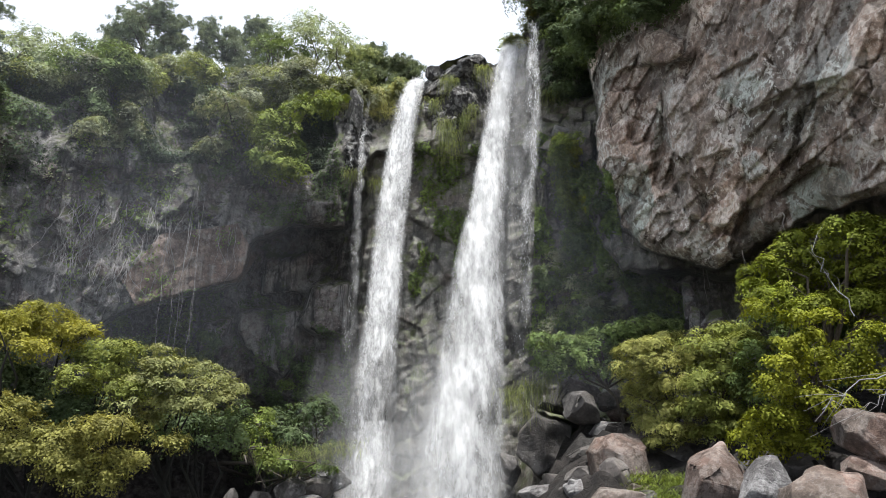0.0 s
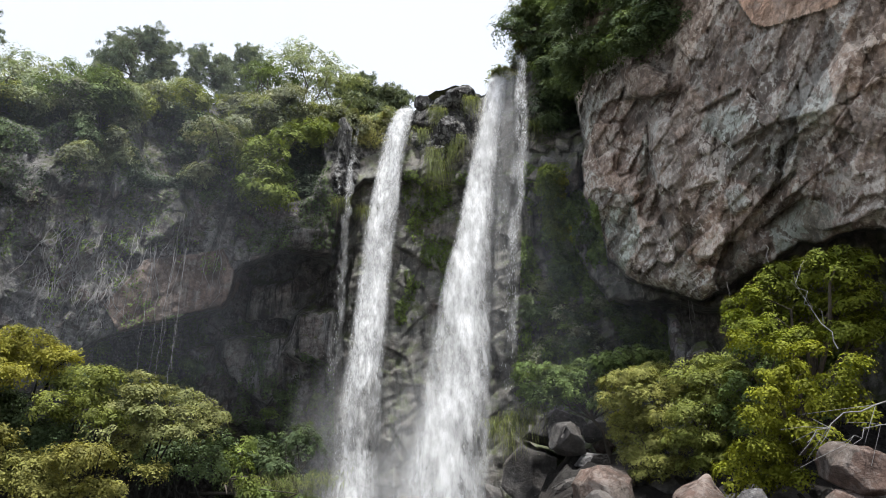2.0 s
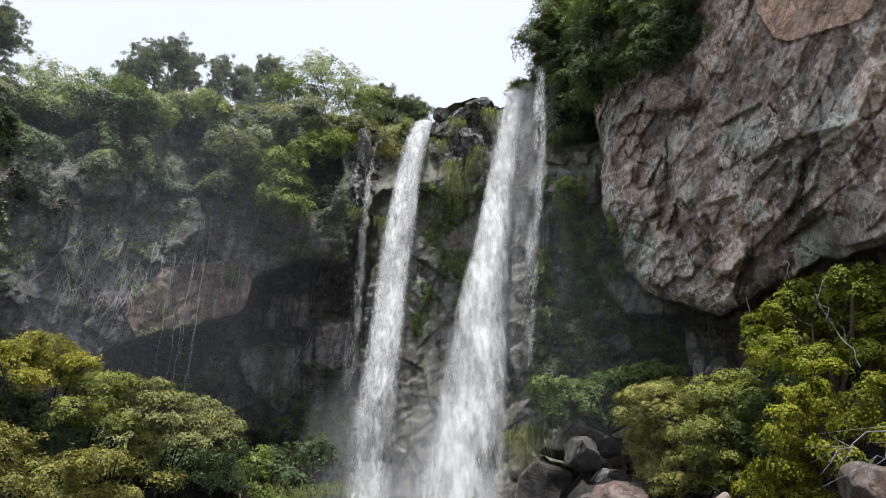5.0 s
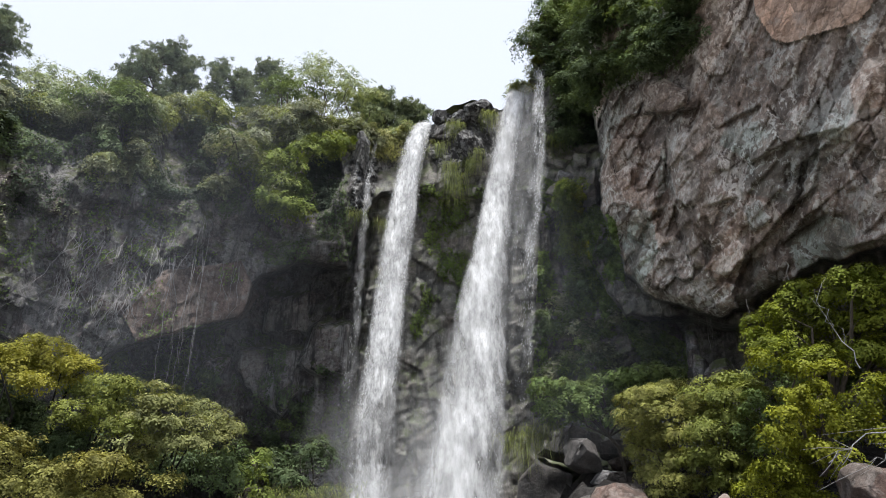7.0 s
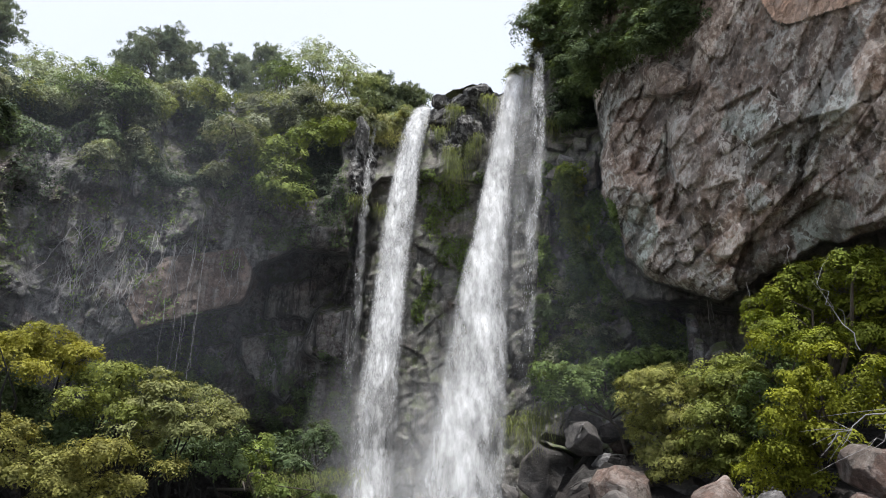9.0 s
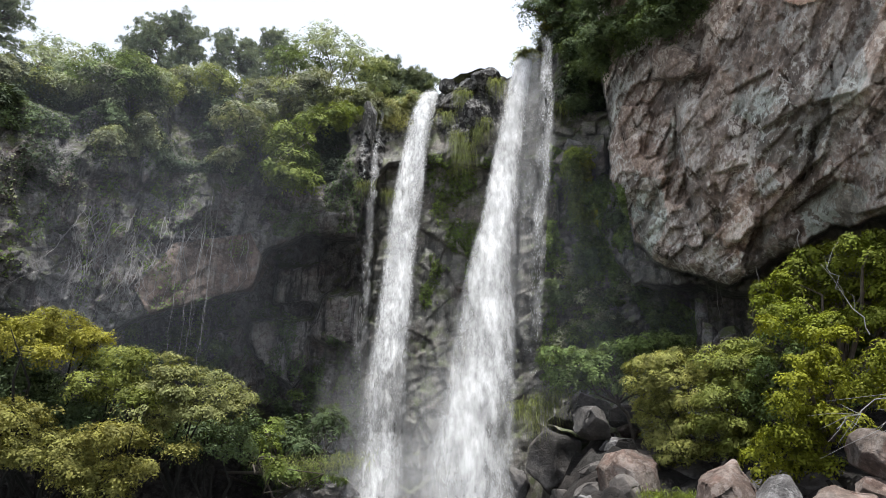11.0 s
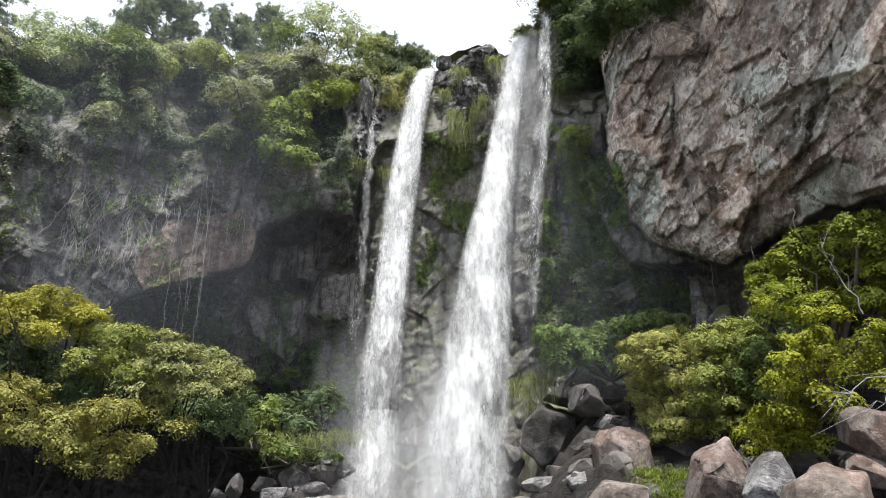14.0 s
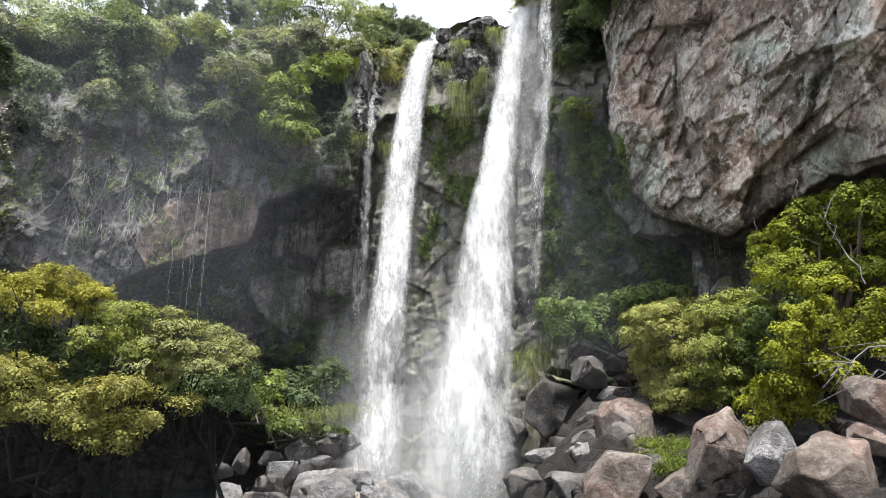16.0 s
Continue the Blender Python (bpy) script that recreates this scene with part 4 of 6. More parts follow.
def foliage(at_, out_, leaves, spread, size, aspect, rng, droop=0.5, up=0.8):
    """A small drooping dome of leaves at each twig end; the leaves lie like shingles on it."""
    m = len(at_)
    n = out_ * 0.75 + np.array([0, -0.1, up]) + rng.normal(size=(m, 3)) * 0.22
    n /= np.linalg.norm(n, axis=1, keepdims=True)
    e1 = out_ * np.array([1, 1, 0.1]) + rng.normal(size=(m, 3)) * 0.3
    e1 -= (e1 * n).sum(1, keepdims=True) * n
    e1 /= np.linalg.norm(e1, axis=1, keepdims=True) + 1e-9
    e2 = np.cross(n, e1)
    i = np.repeat(np.arange(m), leaves)
    k = len(i)
    rho, phi = np.sqrt(rng.uniform(0, 1, k))[:, None], rng.uniform(0, 2 * np.pi, k)[:, None]
    wide = (spread * rng.uniform(0.55, 1.4, m))[i][:, None]
    flat = e1[i] * rho * np.cos(phi) * 1.4 + e2[i] * rho * np.sin(phi)
    c = at_[i] + wide * (flat + n[i] * (-droop * rho ** 2 + rng.normal(size=(k, 1)) * 0.13) + np.array([0, 0, -0.35 * droop]) * rho ** 2)
    nrm = n[i] + flat * droop * 1.1 + rng.normal(size=(k, 3)) * 0.17
    return leaf_arrays(c, nrm, size, aspect, rng)


def plant(name, base, blobs, mat, label, category, seed, per_m2=9, leaves=36, spread=0.26, size=0.12, aspect=0.55,
          trunk=0.1, group="", bark=None, up=0.8, limbs=7, droop=0.5, low=-0.35, gap=0.25):
    """A tree or bush: a tapered trunk, limbs to its foliage masses, and a crown of leaves in clumps."""
    rng = np.random.default_rng(seed)
    base = Vector(base)
    root = thing(name, base, label, category, group)
    rel = [(np.array(tuple(Vector(c) - base)), ra, rz) for c, ra, rz in blobs]
    clumps, ways = sprays_on(rel, per_m2, rng, low, gap)
    part("crown", mesh_np("crown", *foliage(clumps, ways, leaves, spread, size, aspect, rng, droop, up)), mat, root)
    mid = np.mean([b[0] for b in rel], 0)
    fork = mid * 0.55
    fork[2] = max(0.2, mid[2] * 0.5)
    bend = rng.normal(size=3) * 0.06 * np.linalg.norm(mid)
    line_ = np.array([np.zeros(3), fork * 0.4 + bend * 0.6, fork * 0.75 + bend, fork])
    part("trunk", mesh_np("trunk", *tube(line_, np.linspace(trunk, trunk * 0.6, 4), 8)), bark or BARK, root, flat=False)
    pick = rng.choice(len(clumps), min(len(clumps), limbs), replace=False)
    for k in pick:
        e = clumps[k]
        m1 = fork + (e - fork) * 0.4 + rng.normal(size=3) * 0.08 * np.linalg.norm(e - fork)
        m2 = fork + (e - fork) * 0.75 + rng.normal(size=3) * 0.07 * np.linalg.norm(e - fork)
        part("limb", mesh_np("limb", *tube([fork, m1, m2, e], [trunk * 0.55, trunk * 0.38, trunk * 0.24, trunk * 0.08], 5)), bark or BARK, root, flat=False)
    return root


def pine(base, top_z, crown_r, label, seed, tiers=12, lean=0.0):
    """A pine: leaning trunk, level limbs, flat tufts of needles."""
    rng = np.random.default_rng(seed)
    base = Vector(base)
    h = top_z - base.z
    root = thing("pine_tree", base, label, "tree", "pines on the cliff top")
    axis = np.array([[lean * h * k * k, 0, h * k * 0.94] for k in np.linspace(0, 1, 7)]) + rng.normal(size=(7, 3)) * np.array([0.12, 0.12, 0])
    part("trunk", mesh_np("trunk", *tube(axis, np.linspace(0.17, 0.03, 7), 8)), BARK, root, flat=False)
    tufts = []
    for k in range(tiers * 4):
        f = rng.uniform(0.35, 1.0)
        start = np.array([np.interp(f, np.linspace(0, 1, 7), axis[:, n]) for n in range(3)])
        a = rng.uniform(0, 2 * np.pi)
        reach = crown_r * min(1.0, 1.5 * (1.08 - f)) ** 0.6 * rng.uniform(0.5, 1.05)
        e = start + np.array([math.cos(a) * reach, math.sin(a) * reach, reach * rng.uniform(0.05, 0.4)])
        part("limb", mesh_np("limb", *tube([start, (start + e) / 2 + np.array([0, 0, 0.08]), e], [0.06, 0.04, 0.015], 5)), BARK, root, flat=False)
        for q in np.linspace(0.45, 1.05, 6):
            for _ in range(3):
                tufts.append(start + (e - start) * q + rng.normal(size=3) * np.array([0.27, 0.27, 0.14]))
    tufts = np.array(tufts)
    per = 40
    idx = np.repeat(np.arange(len(tufts)), per)
    d = rng.normal(size=(len(idx), 3)) + np.array([0, 0, 0.7])
    d /= np.linalg.norm(d, axis=1, keepdims=True)
    c0 = tufts[idx] + rng.normal(size=(len(idx), 3)) * np.array([0.06, 0.06, 0.03])
    s = rng.uniform(0.14, 0.26, (len(idx), 1))
    side = np.cross(d, rng.normal(size=d.shape))
    side /= np.linalg.norm(side, axis=1, keepdims=True)
    v = np.stack([c0, c0 + d * s * 0.5 + side * 0.02, c0 + d * s, c0 + d * s * 0.5 - side * 0.02], 1).reshape(-1, 3)
    part("crown", mesh_np("crown", v, np.arange(len(v)).reshape(-1, 4)), NEEDLES, root)
    return root


def top_at(az, r):
    c = int(np.clip(np.searchsorted(pa, az), 0, len(pa) - 1))
    b = r - pr[c]
    return float(top[c, 2] - 0.25 - 0.02 * max(b, 0))


def on_top(az, r):
    p = at(az, 0, r)
    p.z = top_at(az, r)
    return p


# pines and broad-leaved trees on the skyline
PINE_L = "dark green pine with spreading crown on the cliff top"


def sky_pine(az, el, r, crown_r, seed, lean=0.0):
    b = on_top(az, r)
    b.z -= 0.1
    pine(b, at(az, el - 0.3, r).z, crown_r * 0.85, PINE_L, seed, lean=lean)


sky_pine(-38.15, 32.72, 40, 3.2, 201, 0.05)
sky_pine(-26.01, 34.67, 42, 3.3, 202)
sky_pine(-20.98, 33.74, 43, 2.6, 203)
sky_pine(-16.80, 34.37, 41, 2.4, 204)
sky_pine(-6.10, 33.04, 40, 2.4, 205)
sky_pine(-3.72, 32.12, 39, 1.9, 206)
sky_pine(-7.68, 33.28, 42, 2.0, 207)
sky_pine(-18.78, 33.40, 44, 2.2, 208)
sky_pine(-27.91, 31.99, 43, 2.3, 209)
sky_pine(-23.51, 33.48, 44, 2.3, 210)


def sky_tree(az, el, r, rad, mat, seed, label):
    b = on_top(az, r)
    t = at(az, el, r)
    blobs = [(t + Vector((dx * rad, dy * rad, -rad * (0.35 + dz))), rad * 0.5, rad * 0.38)
             for dx, dy, dz in ((0, 0, 0), (0.6, 0.1, 0.35), (-0.6, -0.1, 0.3), (0.1, -0.5, 0.75), (-0.4, 0.4, 0.9), (0.5, 0.3, 1.0))]
    plant("broadleaf_tree", b, blobs, mat, label, "tree", seed, per_m2=8, leaves=34, spread=0.32, size=0.13, trunk=0.1, limbs=6, gap=0.05, group="trees on the cliff top")


PALE_L = "pale green airy broad-leaved tree on the cliff top"
sky_tree(-12.20, 34.80, 38, 2.1, LEAF_PALE, 211, PALE_L)
sky_tree(-8.74, 33.54, 37, 1.7, LEAF_PALE, 212, PALE_L)
sky_tree(-14.83, 33.32, 37, 1.6, LEAF_MID, 213, PALE_L)
sky_tree(-33.56, 29.81, 36, 1.6, LEAF_PALE, 214, PALE_L)
sky_tree(-30.25, 30.07, 37, 1.5, LEAF_MID, 215, PALE_L)


def shrub(az, el, rad, mat, label, seed, out=0.5, size=0.1, tall=0.8, group="shrubs on the cliff", leaves=44, per_m2=9):
    """A bush rooted in the cliff's face."""
    base = surf(az, el, 0.0)
    toward = Vector((-math.sin(radians(az)), -math.cos(radians(az)), 0))
    c = base + toward * out * rad
    rng = np.random.default_rng(seed)
    blobs = [(c + Vector(tuple(rng.uniform(-0.55, 0.55, 3) * rad * np.array([1, 0.6, 0.7]))), rad * rng.uniform(0.45, 0.7), rad * tall * rng.uniform(0.4, 0.6)) for _ in range(4)]
    return plant("shrub", base, blobs, mat, label, "shrub", seed, per_m2=per_m2, leaves=leaves, spread=0.27, size=size, trunk=0.05 * rad + 0.02, limbs=4, group=group)


def thicket(corners, n, rad, mats, label, seed, **kw):
    """Bushes over a patch of the cliff, given by its outline in bearing and elevation."""
    rng = np.random.default_rng(seed)
    xs, ys = [c[0] for c in corners], [c[1] for c in corners]
    made = 0
    for tries in range(4000):
        if made == n:
            break
        a, e = rng.uniform(min(xs), max(xs)), rng.uniform(min(ys), max(ys))
        hit = False
        for (x1, y1), (x2, y2) in zip(corners, corners[1:] + corners[:1]):
            if (y1 > e) != (y2 > e) and a < (x2 - x1) * (e - y1) / (y2 - y1) + x1:
                hit = not hit
        if hit:
            made += 1
            shrub(a, e, rng.uniform(*rad), mats[rng.integers(len(mats))], label, seed * 1000 + made, **kw)


BROW_L = "dense green shrub growing over the cliff's brow"
thicket([(-36.87, 26.93), (-29.86, 28.05), (-23.64, 29.17), (-16.29, 29.90), (-9.38, 29.94), (-4.80, 29.32), (-9.29, 28.22), (-16.09, 27.80), (-23.47, 27.96), (-31.60, 26.63), (-36.61, 25.68)],
        46, (0.8, 1.35), [LEAF_PALE, LEAF_SAGE, LEAF_SAGE, LEAF_FERN, LEAF_MID], BROW_L, 31)
thicket([(-37.42, 26.20), (-30.60, 27.67), (-23.58, 28.77), (-19.01, 28.69), (-18.73, 26.18), (-19.59, 25.63), (-24.19, 23.66), (-28.86, 24.45), (-32.80, 24.76), (-36.99, 24.05)],
        9, (0.6, 1.0), [LEAF_DARK, LEAF_DARK, LEAF_SAGE], BROW_L, 32)
# most of these shrubs carry the recess shade in their leaf colour
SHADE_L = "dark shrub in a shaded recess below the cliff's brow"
thicket([(-26.23, 29.14), (-20.30, 29.84), (-19.97, 24.50), (-22.25, 23.11), (-24.78, 24.57)], 7, (0.5, 0.9), [LEAF_DEEP_SHADE], SHADE_L, 52, out=0.2)
thicket([(-36.67, 27.04), (-31.70, 28.63), (-31.14, 26.25), (-33.37, 24.73), (-36.17, 24.18)], 12, (0.6, 1.0), [LEAF_DEEP_SHADE, LEAF_DARK], SHADE_L, 53, out=0.3)
thicket([(-13.44, 26.98), (-9.84, 27.72), (-10.31, 23.12), (-12.41, 22.31)], 18, (0.6, 1.0), [LEAF_DEEP_SHADE], SHADE_L, 54, out=0.5)

def inside_outline(a, e, corners):
    hit = np.zeros(a.shape, bool)
    for (x1, y1), (x2, y2) in zip(corners, corners[1:] + corners[:1]):
        if y1 != y2:
            hit ^= ((y1 > e) != (y2 > e)) & (a < (x2 - x1) * (e - y1) / (y2 - y1) + x1)
    return hit


def creeper(corners, n, mat, label, seed, size=0.11, cover=0.0, grain=1.1, deep=0.35, name="creeper"):
    """Leaves that cling to the rock in ragged patches within an outline."""
    rng = np.random.default_rng(seed)
    xs, ys = [c[0] for c in corners], [c[1] for c in corners]
    a, e = rng.uniform(min(xs), max(xs), n * 3), rng.uniform(min(ys), max(ys), n * 3)
    keep = inside_outline(a, e, corners)
    a, e = a[keep], e[keep]
    c = np.clip(np.searchsorted(az_cols, a), 0, len(az_cols) - 1)
    e = np.minimum(e, rim_el[c])
    v = np.clip(np.round((e + 9) / (rim_el[c] + 9) * (ROWS - 1)).astype(int), 0, ROWS - 1)
    p = at_np(a, e, R[v, c])
    m = fbm(p / np.array([grain, grain, grain * 1.8]), 4, seed) - cover
    keep = m > rng.uniform(-0.15, 0.15, len(m))
    p, m, a, e, c, v = p[keep][:n], m[keep][:n], a[keep][:n], e[keep][:n], c[keep][:n], v[keep][:n]
    p = at_np(a, e, R[v, c] - 0.04 - deep * np.clip(m, 0, 1.2) * rng.uniform(0.3, 1.0, len(m)))
    nrm = rng.normal(size=p.shape) * 0.55 + np.array([0, -0.8, 0.6])
    base = Vector(tuple(p.mean(0)))
    vv_, ff_ = leaf_arrays(p - np.array(tuple(base)), nrm, size, 0.6, rng)
    ob = part(name, mesh_np(name, vv_, ff_), mat)
    ob.location = base
    return tagged(ob, label, "creeper", "creepers on the cliff", "stuff")


CREEP_L = "ragged dull green creeper clinging to the rock"
thicket([(-27.10, 27.17), (-24.53, 27.68), (-24.17, 23.02), (-25.97, 22.30)], 7, (0.3, 0.5), [LEAF_SAGE, LEAF_PALE, LEAF_SAGE], "greyish shrub hanging in a column down the cliff", 55, out=0.8, tall=1.4)
thicket([(-29.83, 26.76), (-28.26, 27.12), (-27.86, 22.77), (-29.03, 22.54)], 6, (0.3, 0.45), [LEAF_SAGE, LEAF_PALE], "dull greyish green shrub hanging down the cliff", 56, out=0.8, tall=1.4)
creeper([(-37.35, 25.84), (-29.37, 27.57), (-27.89, 23.41), (-31.09, 19.13), (-35.87, 18.18)], 3200, LEAF_DEEP_SHADE, CREEP_L, 331, cover=-0.1)
creeper([(-30.21, 27.77), (-20.02, 29.37), (-18.34, 22.34), (-23.76, 20.35), (-28.31, 20.87)], 2200, LEAF_DARK, CREEP_L, 332, cover=0.1)
creeper([(-30.33, 26.14), (-25.54, 27.16), (-24.17, 20.29), (-27.97, 15.97)], 2500, LEAF_MID, CREEP_L, 333, cover=0.15, grain=0.8)
creeper([(-36.77, 22.96), (-17.32, 25.93), (-16.42, 21.24), (-22.17, 17.57), (-35.39, 15.57)], 2000, LEAF_DARK, CREEP_L, 340, cover=0.25, grain=0.9, deep=0.25)
creeper([(-37.13, 24.77), (-17.62, 28.88), (-17.32, 21.15), (-35.66, 17.06)], 1500, LEAF_SAGE, "ragged greyish creeper clinging to the rock", 341, cover=0.25, grain=0.8, deep=0.3)
creeper([(-20.92, 25.44), (-8.26, 27.63), (-7.88, 19.16), (-12.53, 18.45), (-17.91, 18.02)], 4500, LEAF_DARK, CREEP_L, 334, cover=0.1)
creeper([(-35.87, 18.18), (-22.52, 20.52), (-16.52, 17.26), (-17.51, 13.67), (-27.18, 10.33), (-34.48, 10.35)], 2500, LEAF_MID, CREEP_L, 335, cover=0.45, grain=0.7, deep=0.15)
creeper([(-25.47, 11.72), (-16.65, 13.73), (-7.50, 9.70), (-7.07, -1.46), (-15.39, -1.41), (-24.90, 7.25)], 16000, LEAF_DARK, CREEP_L, 336, cover=0.1)
creeper([(-2.45, 25.64), (3.30, 25.62), (3.06, 11.57), (-2.97, 11.57)], 6000, LEAF_MID, "mossy green growth on the wet rock between the streams", 337, cover=0.2, grain=0.8, deep=0.15)
creeper([(8.30, 26.31), (14.33, 22.76), (15.10, 15.16), (19.58, 12.22), (18.38, 8.43), (7.10, 8.81)], 26000, LEAF_MID, CREEP_L, 338, cover=0.05, deep=0.6, size=0.13)
creeper([(9.99, 25.76), (12.14, 25.15), (12.10, 17.58), (9.79, 17.71)], 9000, LEAF_BRIGHT, "bright green creeper hanging down the shaded rock", 339, cover=0.0, grain=0.6, deep=0.7)
thicket([(-15.37, 30.43), (-9.41, 30.37), (-2.52, 30.03), (-4.78, 28.45), (-9.30, 28.43), (-15.22, 28.75)],
        22, (0.55, 0.95), [LEAF_PALE, LEAF_PALE, DRY], "pale shrub on the brow beside the falls", 38, size=0.11)
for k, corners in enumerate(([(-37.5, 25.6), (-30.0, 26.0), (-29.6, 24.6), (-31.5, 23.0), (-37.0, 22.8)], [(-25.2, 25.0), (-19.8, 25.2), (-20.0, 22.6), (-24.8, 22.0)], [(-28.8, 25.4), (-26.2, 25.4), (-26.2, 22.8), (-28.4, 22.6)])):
    creeper(corners, 3600, (LEAF_DARK, LEAF_DEEP_SHADE, LEAF_SAGE)[k], CREEP_L, 350 + k, cover=-0.25, deep=0.5)
# the bright tree that leans out of the cliff
plant("broadleaf_tree", surf(-12.51, 23.83),
      [(at(-9.73, 28.50, 28.4), 0.7, 0.35), (at(-11.19, 28.13, 28.0), 0.85, 0.4), (at(-12.75, 27.48, 27.8), 0.9, 0.45), (at(-15.06, 26.39, 28.0), 0.7, 0.45),
       (at(-15.69, 25.38, 28.0), 0.65, 0.45), (at(-14.46, 24.65, 27.8), 0.75, 0.45), (at(-15.64, 23.58, 28.0), 0.65, 0.35), (at(-14.10, 23.03, 27.6), 0.9, 0.45), (at(-12.76, 22.72, 27.8), 0.6, 0.35), (at(-13.47, 26.12, 27.8), 0.5, 0.35)],
      LEAF_LEAFY, "bright green leafy tree leaning out of the cliff", "tree", 41, per_m2=13, leaves=36, spread=0.24, size=0.12, trunk=0.1)
plant("broadleaf_tree", surf(-17.46, 24.40),
      [(surf(-19.01, 27.24, 2.4), 0.9, 0.4), (surf(-20.17, 26.49, 2.0), 0.6, 0.35), (surf(-17.65, 26.50, 2.2), 0.7, 0.4), (surf(-16.84, 27.87, 1.8), 0.8, 0.4), (surf(-19.62, 24.21, 1.6), 0.5, 0.3)],
      LEAF_SAGE, "greyish green leafy tree on the cliff's brow", "tree", 42, per_m2=12, leaves=36, spread=0.25, size=0.12, trunk=0.1)
thicket([(-18.6, 28.6), (-9.2, 29.0), (-9.6, 27.4), (-13.0, 25.6), (-13.4, 22.4), (-15.6, 22.2), (-16.2, 25.0), (-19.6, 25.2)],
        26, (0.45, 0.85), [LEAF_LEAFY, LEAF_SAGE, LEAF_MID], "mid green leafy shrub on the cliff's brow", 57, out=1.1, size=0.11)
thicket([(-21.0, 24.2), (-18.4, 24.8), (-18.4, 23.0), (-20.6, 23.1)], 4, (0.35, 0.55), [LEAF_SAGE, LEAF_PALE], "small pale shrub on the cliff face", 58, out=1.0, size=0.1)
thicket([(6.3, 36.9), (7.9, 37.8), (9.5, 37.4), (9.1, 34.6), (7.5, 33.9), (6.2, 34.6)], 16, (0.4, 0.7), [LEAF_PALE, LEAF_SAGE, LEAF_OLIVE], "pale sunlit shrub hanging over the cliff edge", 59, group="shrubs over the overhang", out=0.25, size=0.1)
# dark growth over the right mass, and creepers in the hollow
IVY_L = "dark evergreen shrub hanging over the cliff edge"
thicket([(8.16, 38.48), (23.35, 39.06), (22.21, 34.68), (18.70, 33.49), (14.17, 32.46), (12.56, 27.74), (10.91, 28.75), (9.42, 33.12), (7.96, 34.88)],
        62, (0.8, 1.35), [LEAF_DARK, LEAF_DARK, LEAF_MID], IVY_L, 34, group="shrubs over the overhang")
thicket([(9.67, 34.24), (14.15, 33.82), (13.24, 31.08), (12.28, 28.75), (10.41, 28.39), (9.80, 31.38)],
        18, (0.55, 0.9), [LEAF_DARK, LEAF_DEEP_SHADE], IVY_L, 39, group="shrubs over the overhang")
thicket([(9.94, 24.88), (13.30, 21.52), (14.66, 15.19), (17.94, 12.77), (16.40, 9.82), (8.06, 10.13), (8.04, 15.08), (10.31, 18.59)],
        40, (0.45, 0.85), [LEAF_DARK, LEAF_SAGE, LEAF_MID], "creeping dark shrub in the shaded hollow", 35, group="creepers in the hollow", size=0.11)
thicket([(9.85, 26.50), (11.76, 26.15), (11.73, 19.36), (9.96, 19.45)], 16, (0.22, 0.42), [LEAF_LEAFY], "bright green creeper hanging down the shaded rock", 40, group="creepers in the hollow", size=0.1, out=3, tall=1.8)
thicket([(-15.72, 7.69), (-8.32, 7.90), (-7.60, 1.02), (-13.00, -0.62), (-16.75, 5.11)],
        16, (0.4, 0.8), [LEAF_DARK, LEAF_MID], "low dark shrub at the foot of the cliff", 36, size=0.11)
thicket([(-25.31, 10.50), (-19.37, 10.94), (-16.07, 6.82), (-24.90, 7.25)],
        14, (0.4, 0.75), [LEAF_DARK, LEAF_MID], "low dark shrub under the overhang", 37, size=0.11, out=1.0)


def bush(blobs, base, mat, label, seed, **kw):
    d = dict(gap=0.5, per_m2=26, leaves=46, spread=0.185, size=0.076, trunk=0.09, limbs=10, group="bushes below the cliff")
    d.update(kw)
    return plant("bush", base, blobs, mat, label, "bush", seed, **d)


def footed(az, r):
    p = at(az, 0, r)
    p.z = float(ground_z(p.x, p.y)) - 0.1
    return p


# right-hand bushes
bush([(at(16.17, 10.59, 26.6), 0.81, 0.29), (at(14.66, 10.26, 26.2), 0.81, 0.32), (at(13.12, 9.92, 26.5), 0.74, 0.33), (at(17.63, 10.34, 26.7), 0.65, 0.28),
      (at(11.93, 8.99, 26.4), 0.66, 0.33), (at(10.76, 8.43, 26.3), 0.70, 0.33), (at(9.57, 7.49, 26.6), 0.75, 0.29), (at(12.66, 8.22, 26.5), 0.58, 0.37),
      (at(13.36, 7.26, 26.3), 0.53, 0.37), (at(11.49, 7.66, 26.4), 0.70, 0.29), (at(8.66, 9.22, 26.5), 0.63, 0.33), (at(7.7, 9.81, 25.9), 0.45, 0.29),
      (at(8.24, 8.07, 26.4), 0.62, 0.25), (at(10.23, 9.59, 26.5), 0.75, 0.37)],
     footed(14, 27.5), LEAF_MID, "dark green spreading bush above the boulders", 51, per_m2=11, spread=0.24, size=0.11, low=-0.6)
